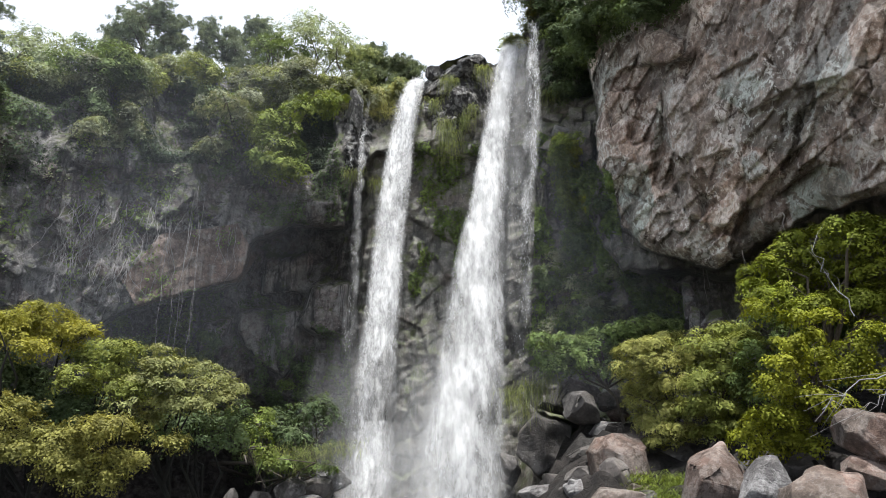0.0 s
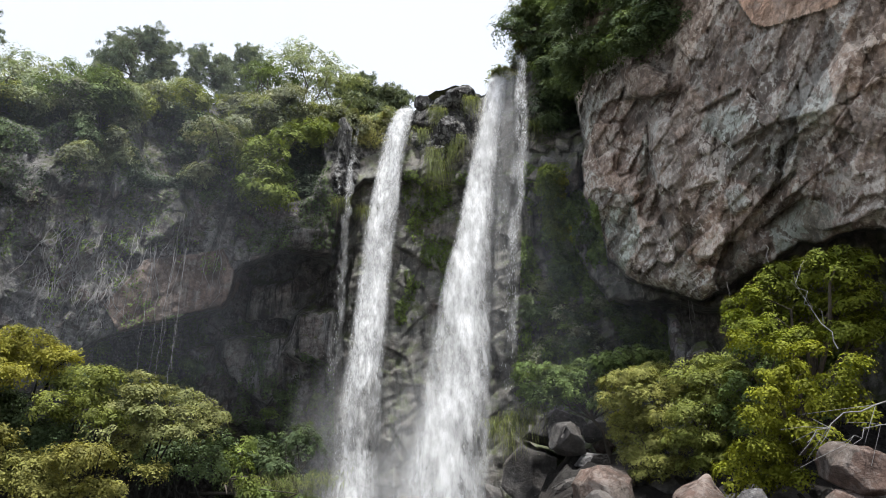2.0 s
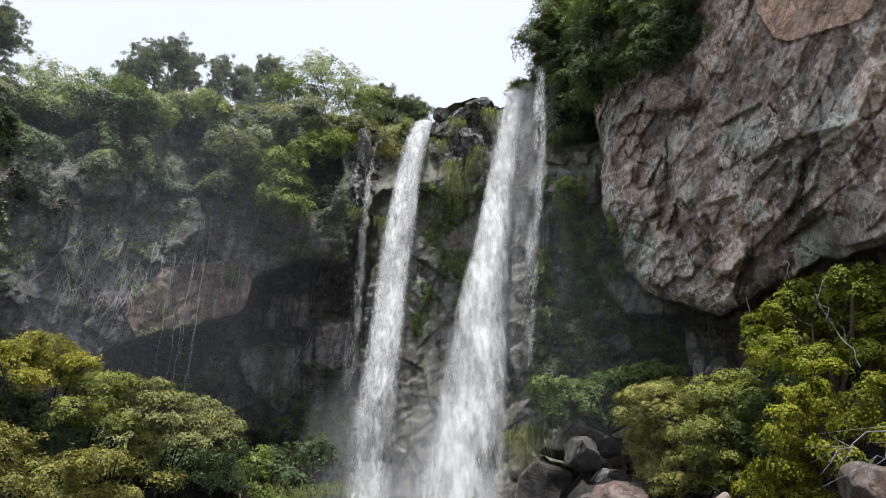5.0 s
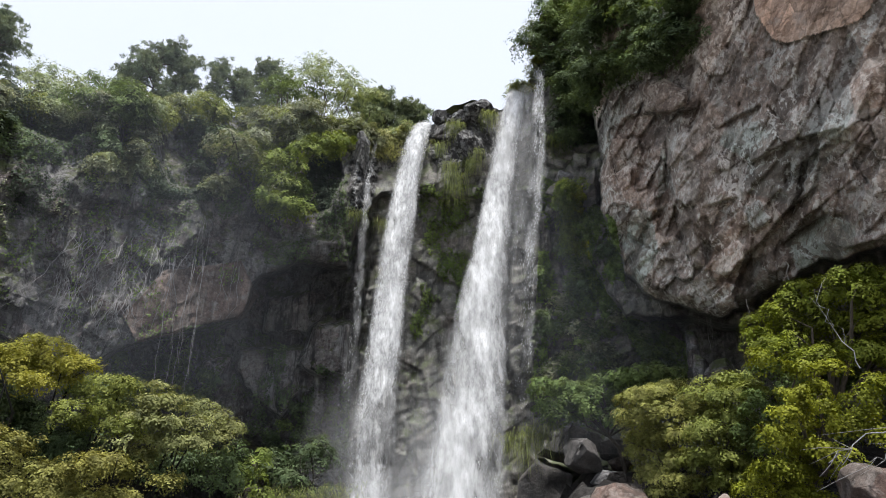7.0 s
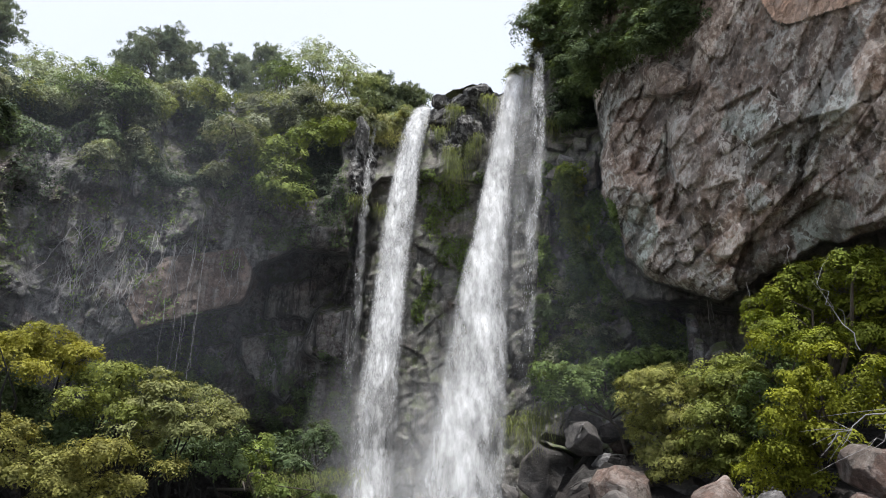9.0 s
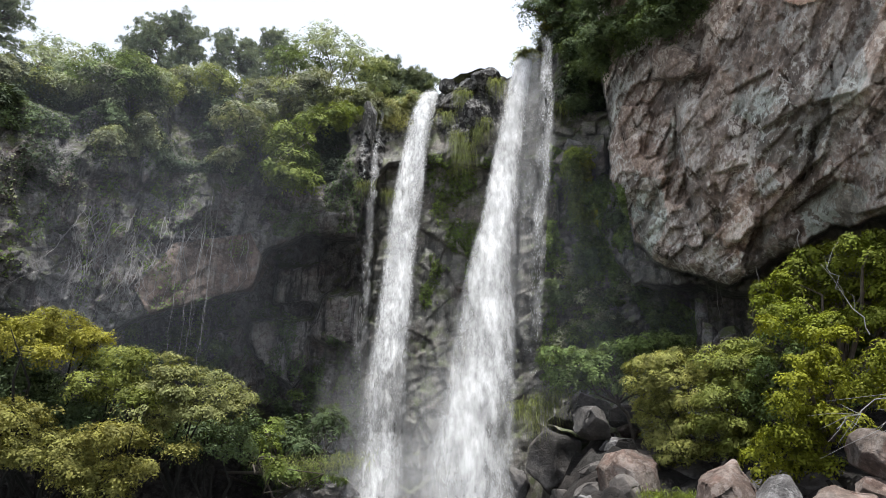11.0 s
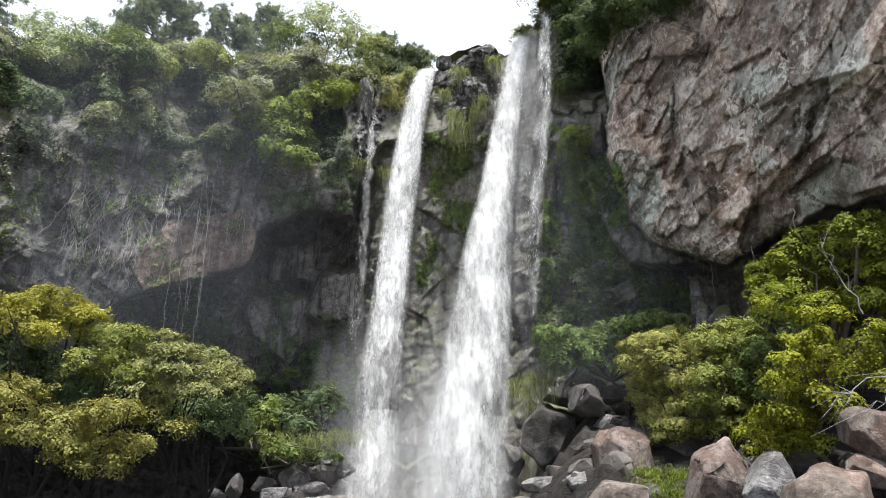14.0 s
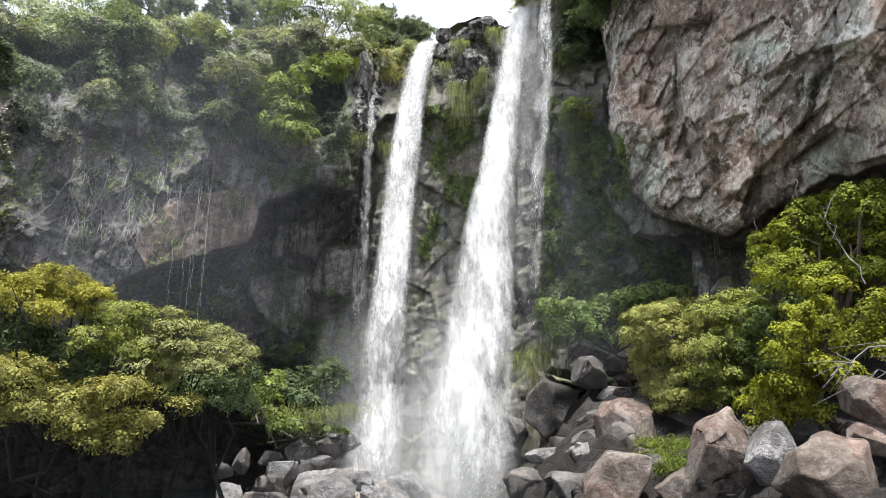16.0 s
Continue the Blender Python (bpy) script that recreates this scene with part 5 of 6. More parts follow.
bush([(at(16.3, 9.01, 22.7), 0.73, 0.28), (at(17.66, 9.42, 23.5), 0.57, 0.25), (at(14.92, 8.59, 22.6), 0.56, 0.28), (at(15.06, 7.21, 22.6), 0.70, 0.35),
      (at(17.09, 7.62, 22.8), 0.87, 0.38), (at(18.86, 8.03, 22.7), 0.65, 0.31), (at(16.08, 5.84, 23.2), 0.85, 0.39), (at(18.06, 6.04, 22.5), 0.75, 0.38),
      (at(15.14, 4.96, 23.5), 0.58, 0.33), (at(16.84, 4.28, 23.4), 0.75, 0.36), (at(18.33, 4.05, 22.4), 0.58, 0.31), (at(16.31, 2.96, 23.0), 0.63, 0.28),
      (at(17.8, 2.75, 22.5), 0.58, 0.27), (at(15.48, 3.4, 22.7), 0.38, 0.28), (at(16.67, 1.88, 22.9), 0.52, 0.21), (at(18.61, 2.32, 22.9), 0.45, 0.17)],
     footed(17, 24), LEAF_OCHRE, "yellowish green rounded bush above the boulders", 52, per_m2=30, spread=0.16, size=0.065, low=-0.6)
bush([(at(21.58, 9.7, 22.4), 0.63, 0.27), (at(22.85, 9.86, 22.4), 0.53, 0.23), (at(20.23, 8.87, 22.4), 0.60, 0.27), (at(21.89, 8.58, 21.7), 0.64, 0.29),
      (at(23.2, 9.18, 21.5), 0.47, 0.25), (at(20.53, 7.53, 22.5), 0.67, 0.34), (at(22.16, 7.04, 22.1), 0.62, 0.33), (at(19.78, 6.23, 21.4), 0.61, 0.32),
      (at(21.2, 5.76, 22.5), 0.67, 0.33), (at(22.39, 5.3, 22.6), 0.53, 0.27), (at(20.44, 4.25, 21.7), 0.65, 0.29), (at(21.86, 4.03, 22.4), 0.56, 0.27),
      (at(19.42, 4.48, 21.5), 0.55, 0.29), (at(21.35, 2.97, 21.9), 0.59, 0.23), (at(20.08, 2.54, 22.4), 0.47, 0.20), (at(22.6, 3.38, 21.9), 0.42, 0.23),
      (at(23.97, 8.71, 22.0), 0.45, 0.22)],
     footed(21, 23), LEAF_FERN, "green bush with tiers of small leaves on the scree", 55, per_m2=22, spread=0.19, size=0.08, low=-0.6)
bush([(at(23.92, 14.0, 20.7), 0.24, 0.15), (at(24.24, 13.08, 19.9), 0.32, 0.20), (at(25.44, 14.52, 20.3), 0.38, 0.23), (at(26.78, 15.48, 20.6), 0.38, 0.23),
      (at(27.69, 16.24, 20.5), 0.35, 0.20), (at(26.17, 13.79, 20.8), 0.52, 0.33), (at(28.31, 14.86, 20.7), 0.49, 0.29), (at(29.26, 16.14, 20.8), 0.38, 0.20),
      (at(30.48, 16.51, 19.5), 0.40, 0.16), (at(31.81, 16.52, 20.1), 0.41, 0.19), (at(30.3, 15.26, 20.2), 0.53, 0.31), (at(31.78, 15.06, 19.6), 0.45, 0.29),
      (at(25.16, 12.13, 19.5), 0.49, 0.28), (at(26.78, 12.21, 20.7), 0.59, 0.35), (at(28.85, 13.08, 20.9), 0.61, 0.35), (at(30.78, 13.29, 20.6), 0.59, 0.37),
      (at(32.28, 13.53, 19.9), 0.54, 0.40), (at(32.8, 15.74, 20.5), 0.47, 0.33), (at(27.62, 11.06, 19.9), 0.53, 0.31), (at(29.57, 11.32, 20.5), 0.60, 0.34),
      (at(31.24, 11.36, 19.9), 0.60, 0.35), (at(32.62, 11.02, 20.6), 0.69, 0.55)],
     footed(28.5, 21.5), LEAF_LUSH, "tall green leafy bush on the scree", 53, trunk=0.14, limbs=18, low=-0.6)
bush([(at(24.99, 10.61, 21.7), 0.60, 0.34), (at(26.0, 9.03, 20.9), 0.60, 0.39), (at(27.98, 9.33, 21.5), 0.68, 0.45), (at(27.36, 7.47, 20.8), 0.66, 0.41),
      (at(25.36, 6.92, 21.2), 0.61, 0.40), (at(23.49, 8.08, 20.8), 0.46, 0.40), (at(29.47, 9.23, 21.4), 0.59, 0.36), (at(30.92, 9.12, 21.5), 0.74, 0.38),
      (at(23.95, 4.84, 21.1), 0.46, 0.34), (at(22.68, 6.16, 21.7), 0.45, 0.38), (at(28.3, 5.97, 21.5), 0.60, 0.39)],
     footed(27, 22), LEAF_MID, "dark green shaded bush behind brighter ones", 56, trunk=0.12, per_m2=18, low=-0.6)
bush([(at(24.23, 11.1, 18.0), 0.34, 0.18), (at(23.89, 11.78, 18.6), 0.24, 0.14), (at(26.96, 10.47, 18.8), 0.40, 0.21), (at(28.49, 10.35, 17.8), 0.37, 0.20),
      (at(26.34, 8.58, 18.0), 0.41, 0.21), (at(27.55, 8.94, 19.3), 0.41, 0.22), (at(25.61, 7.34, 17.9), 0.44, 0.23), (at(24.48, 6.1, 18.0), 0.39, 0.21),
      (at(26.85, 6.44, 19.3), 0.49, 0.25), (at(28.51, 7.62, 18.8), 0.45, 0.24), (at(30.06, 8.15, 18.4), 0.46, 0.23), (at(29.08, 6.35, 18.6), 0.44, 0.23),
      (at(25.92, 5.01, 18.9), 0.51, 0.24), (at(27.4, 4.77, 18.2), 0.49, 0.23), (at(24.23, 3.79, 18.0), 0.47, 0.21), (at(22.49, 2.33, 19.1), 0.42, 0.23),
      (at(23.52, 2.75, 18.9), 0.50, 0.25), (at(22.78, 1.3, 18.6), 0.33, 0.19), (at(23.95, 1.31, 19.1), 0.42, 0.22), (at(25.34, 3.36, 18.7), 0.51, 0.24),
      (at(26.85, 3.35, 19.4), 0.47, 0.25), (at(28.64, 4.33, 18.1), 0.43, 0.20), (at(25.55, 1.93, 18.7), 0.46, 0.22), (at(30.46, 7.1, 18.6), 0.43, 0.23),
      (at(31.34, 5.85, 18.4), 0.50, 0.25), (at(27.02, 1.73, 18.7), 0.37, 0.19), (at(31.27, 9.09, 18.2), 0.42, 0.20)],
     footed(27, 20.2), LEAF_BRIGHT, "large bright green leafy bush on the scree", 54, trunk=0.14, limbs=12, gap=0.3, droop=0.7, low=-0.6)
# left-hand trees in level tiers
TIER = dict(per_m2=27, leaves=44, spread=0.19, size=0.066, trunk=0.12, limbs=5, group="trees on the shore", bark=BARK_SHADE, droop=0.5, up=0.7, low=-0.75, gap=0.3)
plant("broadleaf_tree", footed(-32, 23.5), [(at(-29.88, 10.71, 19.8), 0.52, 0.19), (at(-31.26, 9.84, 20.4), 0.63, 0.22), (at(-32.62, 9.68, 19.3), 0.54, 0.23), (at(-28.75, 9.93, 20.4), 0.64, 0.21),
      (at(-26.62, 9.44, 19.5), 0.53, 0.13), (at(-27.73, 9.33, 19.7), 0.56, 0.19), (at(-29.71, 9.12, 20.3), 0.77, 0.25), (at(-31.75, 8.6, 19.7), 0.67, 0.27),
      (at(-33.68, 8.96, 19.9), 0.79, 0.40), (at(-30.24, 7.97, 19.1), 0.59, 0.21), (at(-28.32, 8.36, 20.2), 0.57, 0.20)],
      LEAF_YELLOW, "tree with tiers of yellow-green leaves by the pool", "tree", 61, **TIER)
plant("broadleaf_tree", footed(-26, 23.5), [(at(-25.14, 8.54, 19.1), 0.58, 0.21), (at(-23.74, 8.24, 19.2), 0.42, 0.22), (at(-25.77, 7.56, 19.8), 0.64, 0.23), (at(-26.74, 6.47, 18.9), 0.57, 0.20),
      (at(-26.99, 5.65, 19.5), 0.53, 0.22), (at(-24.68, 6.62, 19.7), 0.64, 0.29), (at(-23.76, 5.45, 19.0), 0.55, 0.28)],
      LEAF_FERN, "tree with feathery light green leaves by the pool", "tree", 65, **TIER)
plant("broadleaf_tree", footed(-29, 24.2), [(at(-31.59, 6.67, 20.2), 0.82, 0.41), (at(-30.1, 6.02, 20.3), 0.63, 0.35), (at(-29.16, 4.52, 20.9), 0.73, 0.51), (at(-27.77, 3.63, 20.7), 0.66, 0.44),
      (at(-33.11, 5.77, 20.2), 0.81, 0.67), (at(-30.56, 4.63, 20.5), 0.56, 0.35), (at(-27.02, 4.65, 20.6), 0.59, 0.37), (at(-25.87, 4.32, 20.3), 0.51, 0.32),
      (at(-25.99, 7.75, 20.8), 0.75, 0.27)],
      LEAF_DARK, "dark green shaded tree among lighter ones", "tree", 66, **TIER)
plant("broadleaf_tree", footed(-31, 23.0), [(at(-31.5, 4.18, 19.2), 0.55, 0.23), (at(-30.11, 3.98, 18.8), 0.39, 0.21), (at(-30.98, 3.08, 19.3), 0.59, 0.24), (at(-32.52, 3.37, 18.4), 0.62, 0.37),
      (at(-31.26, 1.76, 18.9), 0.64, 0.21), (at(-30.0, 1.24, 18.7), 0.65, 0.19), (at(-28.65, 2.43, 19.1), 0.53, 0.21), (at(-27.68, 1.89, 18.5), 0.59, 0.21),
      (at(-32.11, 0.99, 19.2), 0.78, 0.26), (at(-28.61, 1.1, 18.8), 0.53, 0.16)],
      LEAF_OLIVE, "tree with tiers of brownish olive leaves by the pool", "tree", 62, **TIER)
plant("broadleaf_tree", footed(-25, 23.2), [(at(-26.86, 1.15, 18.7), 0.60, 0.20), (at(-26.99, -0.37, 18.7), 0.56, 0.20), (at(-25.64, 0.22, 18.4), 0.59, 0.21), (at(-25.29, -1.01, 18.2), 0.52, 0.21),
      (at(-23.87, -0.7, 18.0), 0.37, 0.16), (at(-23.31, 0.66, 18.3), 0.64, 0.19), (at(-22.34, 0.49, 18.3), 0.40, 0.13), (at(-24.75, 2.98, 17.9), 0.65, 0.23),
      (at(-25.77, 2.35, 17.9), 0.51, 0.18), (at(-23.35, 2.44, 18.9), 0.55, 0.22), (at(-20.17, 1.84, 18.6), 0.42, 0.13), (at(-27.28, 0.38, 18.1), 0.38, 0.15)],
      LEAF_OLIVE, "tree with low tiers of olive green leaves by the pool", "tree", 67, **TIER)
plant("broadleaf_tree", footed(-20, 24.5), [(at(-21.55, 8.3, 19.2), 0.46, 0.20), (at(-22.22, 7.21, 19.0), 0.53, 0.22), (at(-20.62, 7.31, 19.0), 0.54, 0.23), (at(-22.68, 6.14, 19.0), 0.50, 0.22),
      (at(-18.73, 7.0, 19.8), 0.51, 0.22), (at(-17.42, 6.43, 19.4), 0.53, 0.24), (at(-16.3, 5.74, 19.4), 0.42, 0.19), (at(-19.01, 5.72, 19.0), 0.57, 0.26),
      (at(-17.48, 4.94, 19.4), 0.62, 0.27), (at(-21.05, 5.82, 18.7), 0.56, 0.25), (at(-19.27, 4.45, 18.7), 0.59, 0.23), (at(-21.49, 4.55, 19.6), 0.58, 0.23),
      (at(-23.21, 4.26, 18.6), 0.49, 0.20), (at(-22.34, 3.49, 19.8), 0.51, 0.20)],
      LEAF_TAN, "tree with tan seed heads among green leaves", "tree", 63, **dict(TIER, droop=0.6, low=-0.4, spread=0.17))
plant("bush", footed(-17.5, 23.5), [(at(-20.7, 2.94, 20.5), 0.76, 0.31), (at(-18.71, 3.02, 20.8), 0.79, 0.31), (at(-17.1, 3.28, 20.7), 0.71, 0.32), (at(-16.13, 3.94, 20.1), 0.54, 0.31),
      (at(-18.97, 1.78, 20.2), 0.84, 0.24), (at(-16.54, 1.85, 20.8), 0.79, 0.22), (at(-20.99, 2.12, 19.9), 0.59, 0.24), (at(-15.38, 2.71, 20.7), 0.48, 0.32)],
      LEAF_DARK, "dark green bush beside the tree by the pool", "bush", 64, group="bushes below the cliff", per_m2=11, leaves=36, spread=0.22, size=0.09, bark=BARK_SHADE)
plant("bush", surf(-14.37, -0.89, 0.3), [(at(-14.67, 2.94, 22.9), 0.28, 0.32), (at(-14.91, 2.1, 23.4), 0.36, 0.36), (at(-13.88, 2.33, 22.9), 0.32, 0.44), (at(-14.21, 1.28, 23.2), 0.39, 0.36),
      (at(-13.77, 3.6, 23.3), 0.27, 0.45), (at(-13.31, 0.68, 22.9), 0.28, 0.44)],
      LEAF_LEAFY, "green narrow bush at the cliff foot", "bush", 71, group="bushes below the cliff", per_m2=16, leaves=36, spread=0.19, size=0.1)

bush([(at(-9.86, 3.85, 27.5), 0.9, 0.8), (at(-11.28, 2.10, 27.2), 0.8, 0.6), (at(-12.83, 2.92, 27.5), 0.7, 0.7)], surf(-10.24, -0.85, 0.3), LEAF_DARK,
     "dull green bush wet with spray at the cliff foot", 72, per_m2=9, spread=0.25, size=0.11)
bush([(at(-12.43, 0.17, 26.6), 0.9, 0.35), (at(-9.86, -0.09, 26.6), 0.8, 0.3)], surf(-10.65, -1.27, 0.3), LEAF_MID, "low green bush above the wet boulders", 73, per_m2=10, size=0.1)


# ---- falling water ----
def veil_material(name, strength, coarse, colour=(0.81, 0.82, 0.835), contrast=3.4, facing=(0.0, -0.96, 0.29)):
    """Broken white water: thick along its middle, torn into streaks, thin at its edges."""
    m, n, l = material(name)
    geo = n.new("ShaderNodeNewGeometry")
    att = n.new("ShaderNodeAttribute")
    att.attribute_name = "thick"
    a = noise_node(n, l, geo.outputs["Position"], coarse, 6, 0.65, (1.0, 1.0, 0.22))
    b = noise_node(n, l, geo.outputs["Position"], coarse * 4.5, 4, 0.6, (1.0, 1.0, 0.35))
    w = mix(n, l, 0.4, a, b)
    s1 = n.new("ShaderNodeMath")
    s1.operation = "MULTIPLY_ADD"
    s1.inputs[1].default_value, s1.inputs[2].default_value = contrast, -0.515 * contrast
    l.new(w, s1.inputs[0])
    s2 = n.new("ShaderNodeMath")
    s2.operation = "ADD"
    l.new(s1.outputs[0], s2.inputs[0])
    l.new(att.outputs["Fac"], s2.inputs[1])
    s3 = n.new("ShaderNodeMath")
    s3.operation, s3.use_clamp = "MULTIPLY", True
    l.new(s2.outputs[0], s3.inputs[0])
    l.new(att.outputs["Fac"], s3.inputs[1])
    s4 = n.new("ShaderNodeMath")
    s4.operation = "MULTIPLY"
    s4.inputs[1].default_value = strength
    l.new(s3.outputs[0], s4.inputs[0])
    d, t, c = n.new("ShaderNodeBsdfDiffuse"), n.new("ShaderNodeBsdfTranslucent"), n.new("ShaderNodeBsdfTransparent")
    # grey shading of the water's billows, put into its colour by noise
    billow_shade = noise_node(n, l, geo.outputs["Position"], coarse * 1.3, 5, 0.62, (1.0, 1.0, 0.36))
    tint = mix(n, l, 1.0, colour, ramp(n, l, billow_shade, [(0.37, grey(0.52)), (0.59, grey(1.06))]), "MULTIPLY")
    l.new(tint, d.inputs[0])
    l.new(tint, t.inputs[0])
    even = n.new("ShaderNodeCombineXYZ")
    for k, q in enumerate(facing):
        even.inputs[k].default_value = q
    l.new(even.outputs[0], d.inputs["Normal"])
    l.new(even.outputs[0], t.inputs["Normal"])
    half, fin = n.new("ShaderNodeMixShader"), n.new("ShaderNodeMixShader")
    half.inputs[0].default_value = 0.3
    l.new(d.outputs[0], half.inputs[1])
    l.new(t.outputs[0], half.inputs[2])
    l.new(s4.outputs[0], fin.inputs[0])
    l.new(c.outputs[0], fin.inputs[1])
    l.new(half.outputs[0], fin.inputs[2])
    out = n.new("ShaderNodeOutputMaterial")
    l.new(fin.outputs[0], out.inputs[0])
    return m


VEIL = veil_material("white_water_body", 1.0, 1.0, contrast=4.4)
VEIL_TORN = veil_material("torn_white_water", 1.0, 1.7, contrast=4.6)
VEIL_THIN = veil_material("thin_white_water", 0.6, 1.5, contrast=2.2)
HAZE = veil_material("thin_spray_haze", 0.021, 0.12, colour=(0.74, 0.80, 0.90), facing=(0.0, -0.99, 0.1))
MIST = veil_material("drifting_mist", 0.27, 0.3, contrast=2.2, facing=(0.0, -0.99, 0.1))


class Course:
    """The way of one stream from (bearing, elevation, distance, width) rows."""

    def __init__(self, rows, wander=0.0):
        out, c = 99.0, []
        for a, e, r, w in rows:
            k = int(np.searchsorted(az_cols, a))
            if e < rim_el[k]:
                out = min(out, R[int((e + 9) / (rim_el[k] + 9) * (ROWS - 1)), k] - 0.45)
            out = min(out, r)
            c.append(tuple(at(a, e, out)))
        c = np.array(c)
        w = np.array([q[3] for q in rows])
        z = c[:, 2]
        self.z = np.linspace(z[0], z[-1], 200)
        self.x, self.y, self.w = (np.interp(-self.z, -z, q) for q in (c[:, 0], c[:, 1], w))
        for _ in range(12):
            for q in (self.x, self.y, self.w):
                q[1:-1] = (q[:-2] + q[2:]) / 2
        w3 = np.stack([self.z * 0.9, self.z * 0 + rows[0][0], self.z * 0], -1)
        self.x = self.x + wander * fbm(w3, 3, 21)
        self.w = self.w * (1 + 2.5 * wander * vnoise(w3 * 1.7, 22))


def body_mesh(name, co, seed, swell=1.15, depth=0.4, sides=28, soft=1.3, full=1.0, rise=0.01, thin=1.0):
    """The closed round body of a stream, uneven along its way, with its thickness at each place."""
    k = np.arange(0, 200)
    ang = np.arange(sides) / sides * 2 * np.pi
    ca, sa = np.cos(ang), np.sin(ang)
    zz = co.z[k][:, None] + 0 * ang[None, :]
    rough = 1 + 0.09 * vnoise(np.stack([zz * 0.4, ca[None, :] * 1.5 + 0 * zz, sa[None, :] * 1.5 + seed + 0 * zz], -1), seed)
    hw = co.w[k][:, None] * 0.5 * swell * rough
    v = np.stack([co.x[k][:, None] + ca[None, :] * hw, co.y[k][:, None] + sa[None, :] * hw * depth, zz], -1)
    i = np.arange(199)[:, None] * sides
    j = np.arange(sides)[None, :]
    f = np.stack([i + j, i + (j + 1) % sides, i + sides + (j + 1) % sides, i + sides + j], -1).reshape(-1, 4)
    me = mesh_np(name, v.reshape(-1, 3), f)
    thick = (np.abs(sa)[None, :] ** soft) * np.linspace(1, thin, 200)[:, None] * full
    ends = (np.clip((199 - k) / 25, 0, 1) * np.clip(k / (200 * rise) + 0.02, 0, 1))[:, None]
    me.attributes.new("thick", "FLOAT", "POINT").data.foreach_set("value", (thick * ends).astype(np.float32).ravel())
    return me


def drops_mesh(name, co, n, seed, drop_r, drop_l, gaps, fringe, thin=1.0):
    rng = np.random.default_rng(seed)
    u = rng.uniform(0, 1, n)
    lat = np.where(rng.uniform(size=n) < fringe, rng.normal(size=n) * 0.42, rng.uniform(-0.5, 0.5, n) * rng.uniform(0.6, 1.0, n))
    f = u * 199
    i = np.minimum(f.astype(int), 198)
    k = f - i
    px, py, pw, pz = (q[i] * (1 - k) + q[i + 1] * k for q in (co.x, co.y, co.w, co.z))
    clump = vnoise(np.stack([lat * pw * 2.6, pz * 0.55, np.full(n, seed * 3.1)], -1), seed) + 0.6 * vnoise(np.stack([lat * pw * 7, pz * 1.6, np.full(n, seed * 1.7)], -1), seed + 5)
    keep = (clump > gaps * 2 - 1.6 + rng.uniform(-0.4, 0.4, n) * 0.9) & (rng.uniform(size=n) < 1 - (1 - thin) * u)
    px, py, pw, pz, lat, i = px[keep], py[keep], pw[keep], pz[keep], lat[keep], i[keep]
    n = len(px)
    pos = np.stack([px + lat * pw, py + rng.normal(size=n) * pw * 0.22, pz], -1)
    tan = np.stack([co.x[i + 1] - co.x[i], co.y[i + 1] - co.y[i], co.z[i + 1] - co.z[i]], -1)
    tan = tan / np.linalg.norm(tan, axis=1, keepdims=True) + rng.normal(size=(n, 3)) * 0.06
    edge = np.clip(1.25 - np.abs(lat) * 1.3, 0.2, 1)
    rad = rng.uniform(*drop_r, n) * edge
    ln = rng.uniform(*drop_l, n) * edge
    a = np.cross(tan, np.array([0.0, 1.0, 0.05]))
    a /= np.linalg.norm(a, axis=1, keepdims=True)
    b = np.cross(tan, a)
    b /= np.linalg.norm(b, axis=1, keepdims=True)
    head = pos + tan * ln[:, None] * 0.3
    v = np.stack([pos - tan * ln[:, None] * 0.7, pos + a * rad[:, None], pos + b * rad[:, None], pos - a * rad[:, None], pos - b * rad[:, None], head], 1)
    tri = np.array([[0, 2, 1], [0, 3, 2], [0, 4, 3], [0, 1, 4], [5, 1, 2], [5, 2, 3], [5, 3, 4], [5, 4, 1]])
    return mesh_np(name, v.reshape(-1, 3), (tri[None] + np.arange(n)[:, None, None] * 6).reshape(-1, 3))


falls = thing("waterfall", (0, 0, 0), "tall white waterfall in separate streams over a dark cliff", "waterfall")


def stream(rows, n, label, seed, veil, drop_r=(0.005, 0.014), drop_l=(0.04, 0.16), gaps=0.3, fringe=0.25, swell=1.15, full=1.0, foam=None, thin=1.0, wander=0.0):
    """One stream of the falls: its torn white body and the drops round it."""
    co = Course(rows, wander)
    body = part("stream", body_mesh("stream", co, seed, swell, full=full, thin=thin), veil, falls, label, flat=False)
    tagged(part("spray_fringe", drops_mesh("spray_fringe", co, n, seed, drop_r, drop_l, gaps, fringe, thin * 0.15), foam or FOAM, body, flat=False), kind="stuff")


stream([(-2.16, 30.43, 31.9, 0.7), (-2.67, 30.03, 31.2, 0.95), (-3.29, 27.83, 30.7, 1.1), (-3.74, 25.16, 30.5, 1.15), (-4.33, 20.64, 30.2, 1.3), (-4.66, 16.54, 29.8, 1.4),
        (-5.14, 9.74, 29.4, 1.5), (-5.61, 2.72, 29, 1.7), (-5.75, -5.45, 28.4, 1.9), (-5.78, -8.6, 28.0, 2.0)], 34000, "white foaming stream falling freely from the cliff", 301, VEIL_TORN, gaps=0.6, full=0.9, drop_r=(0.005, 0.015), thin=0.85)
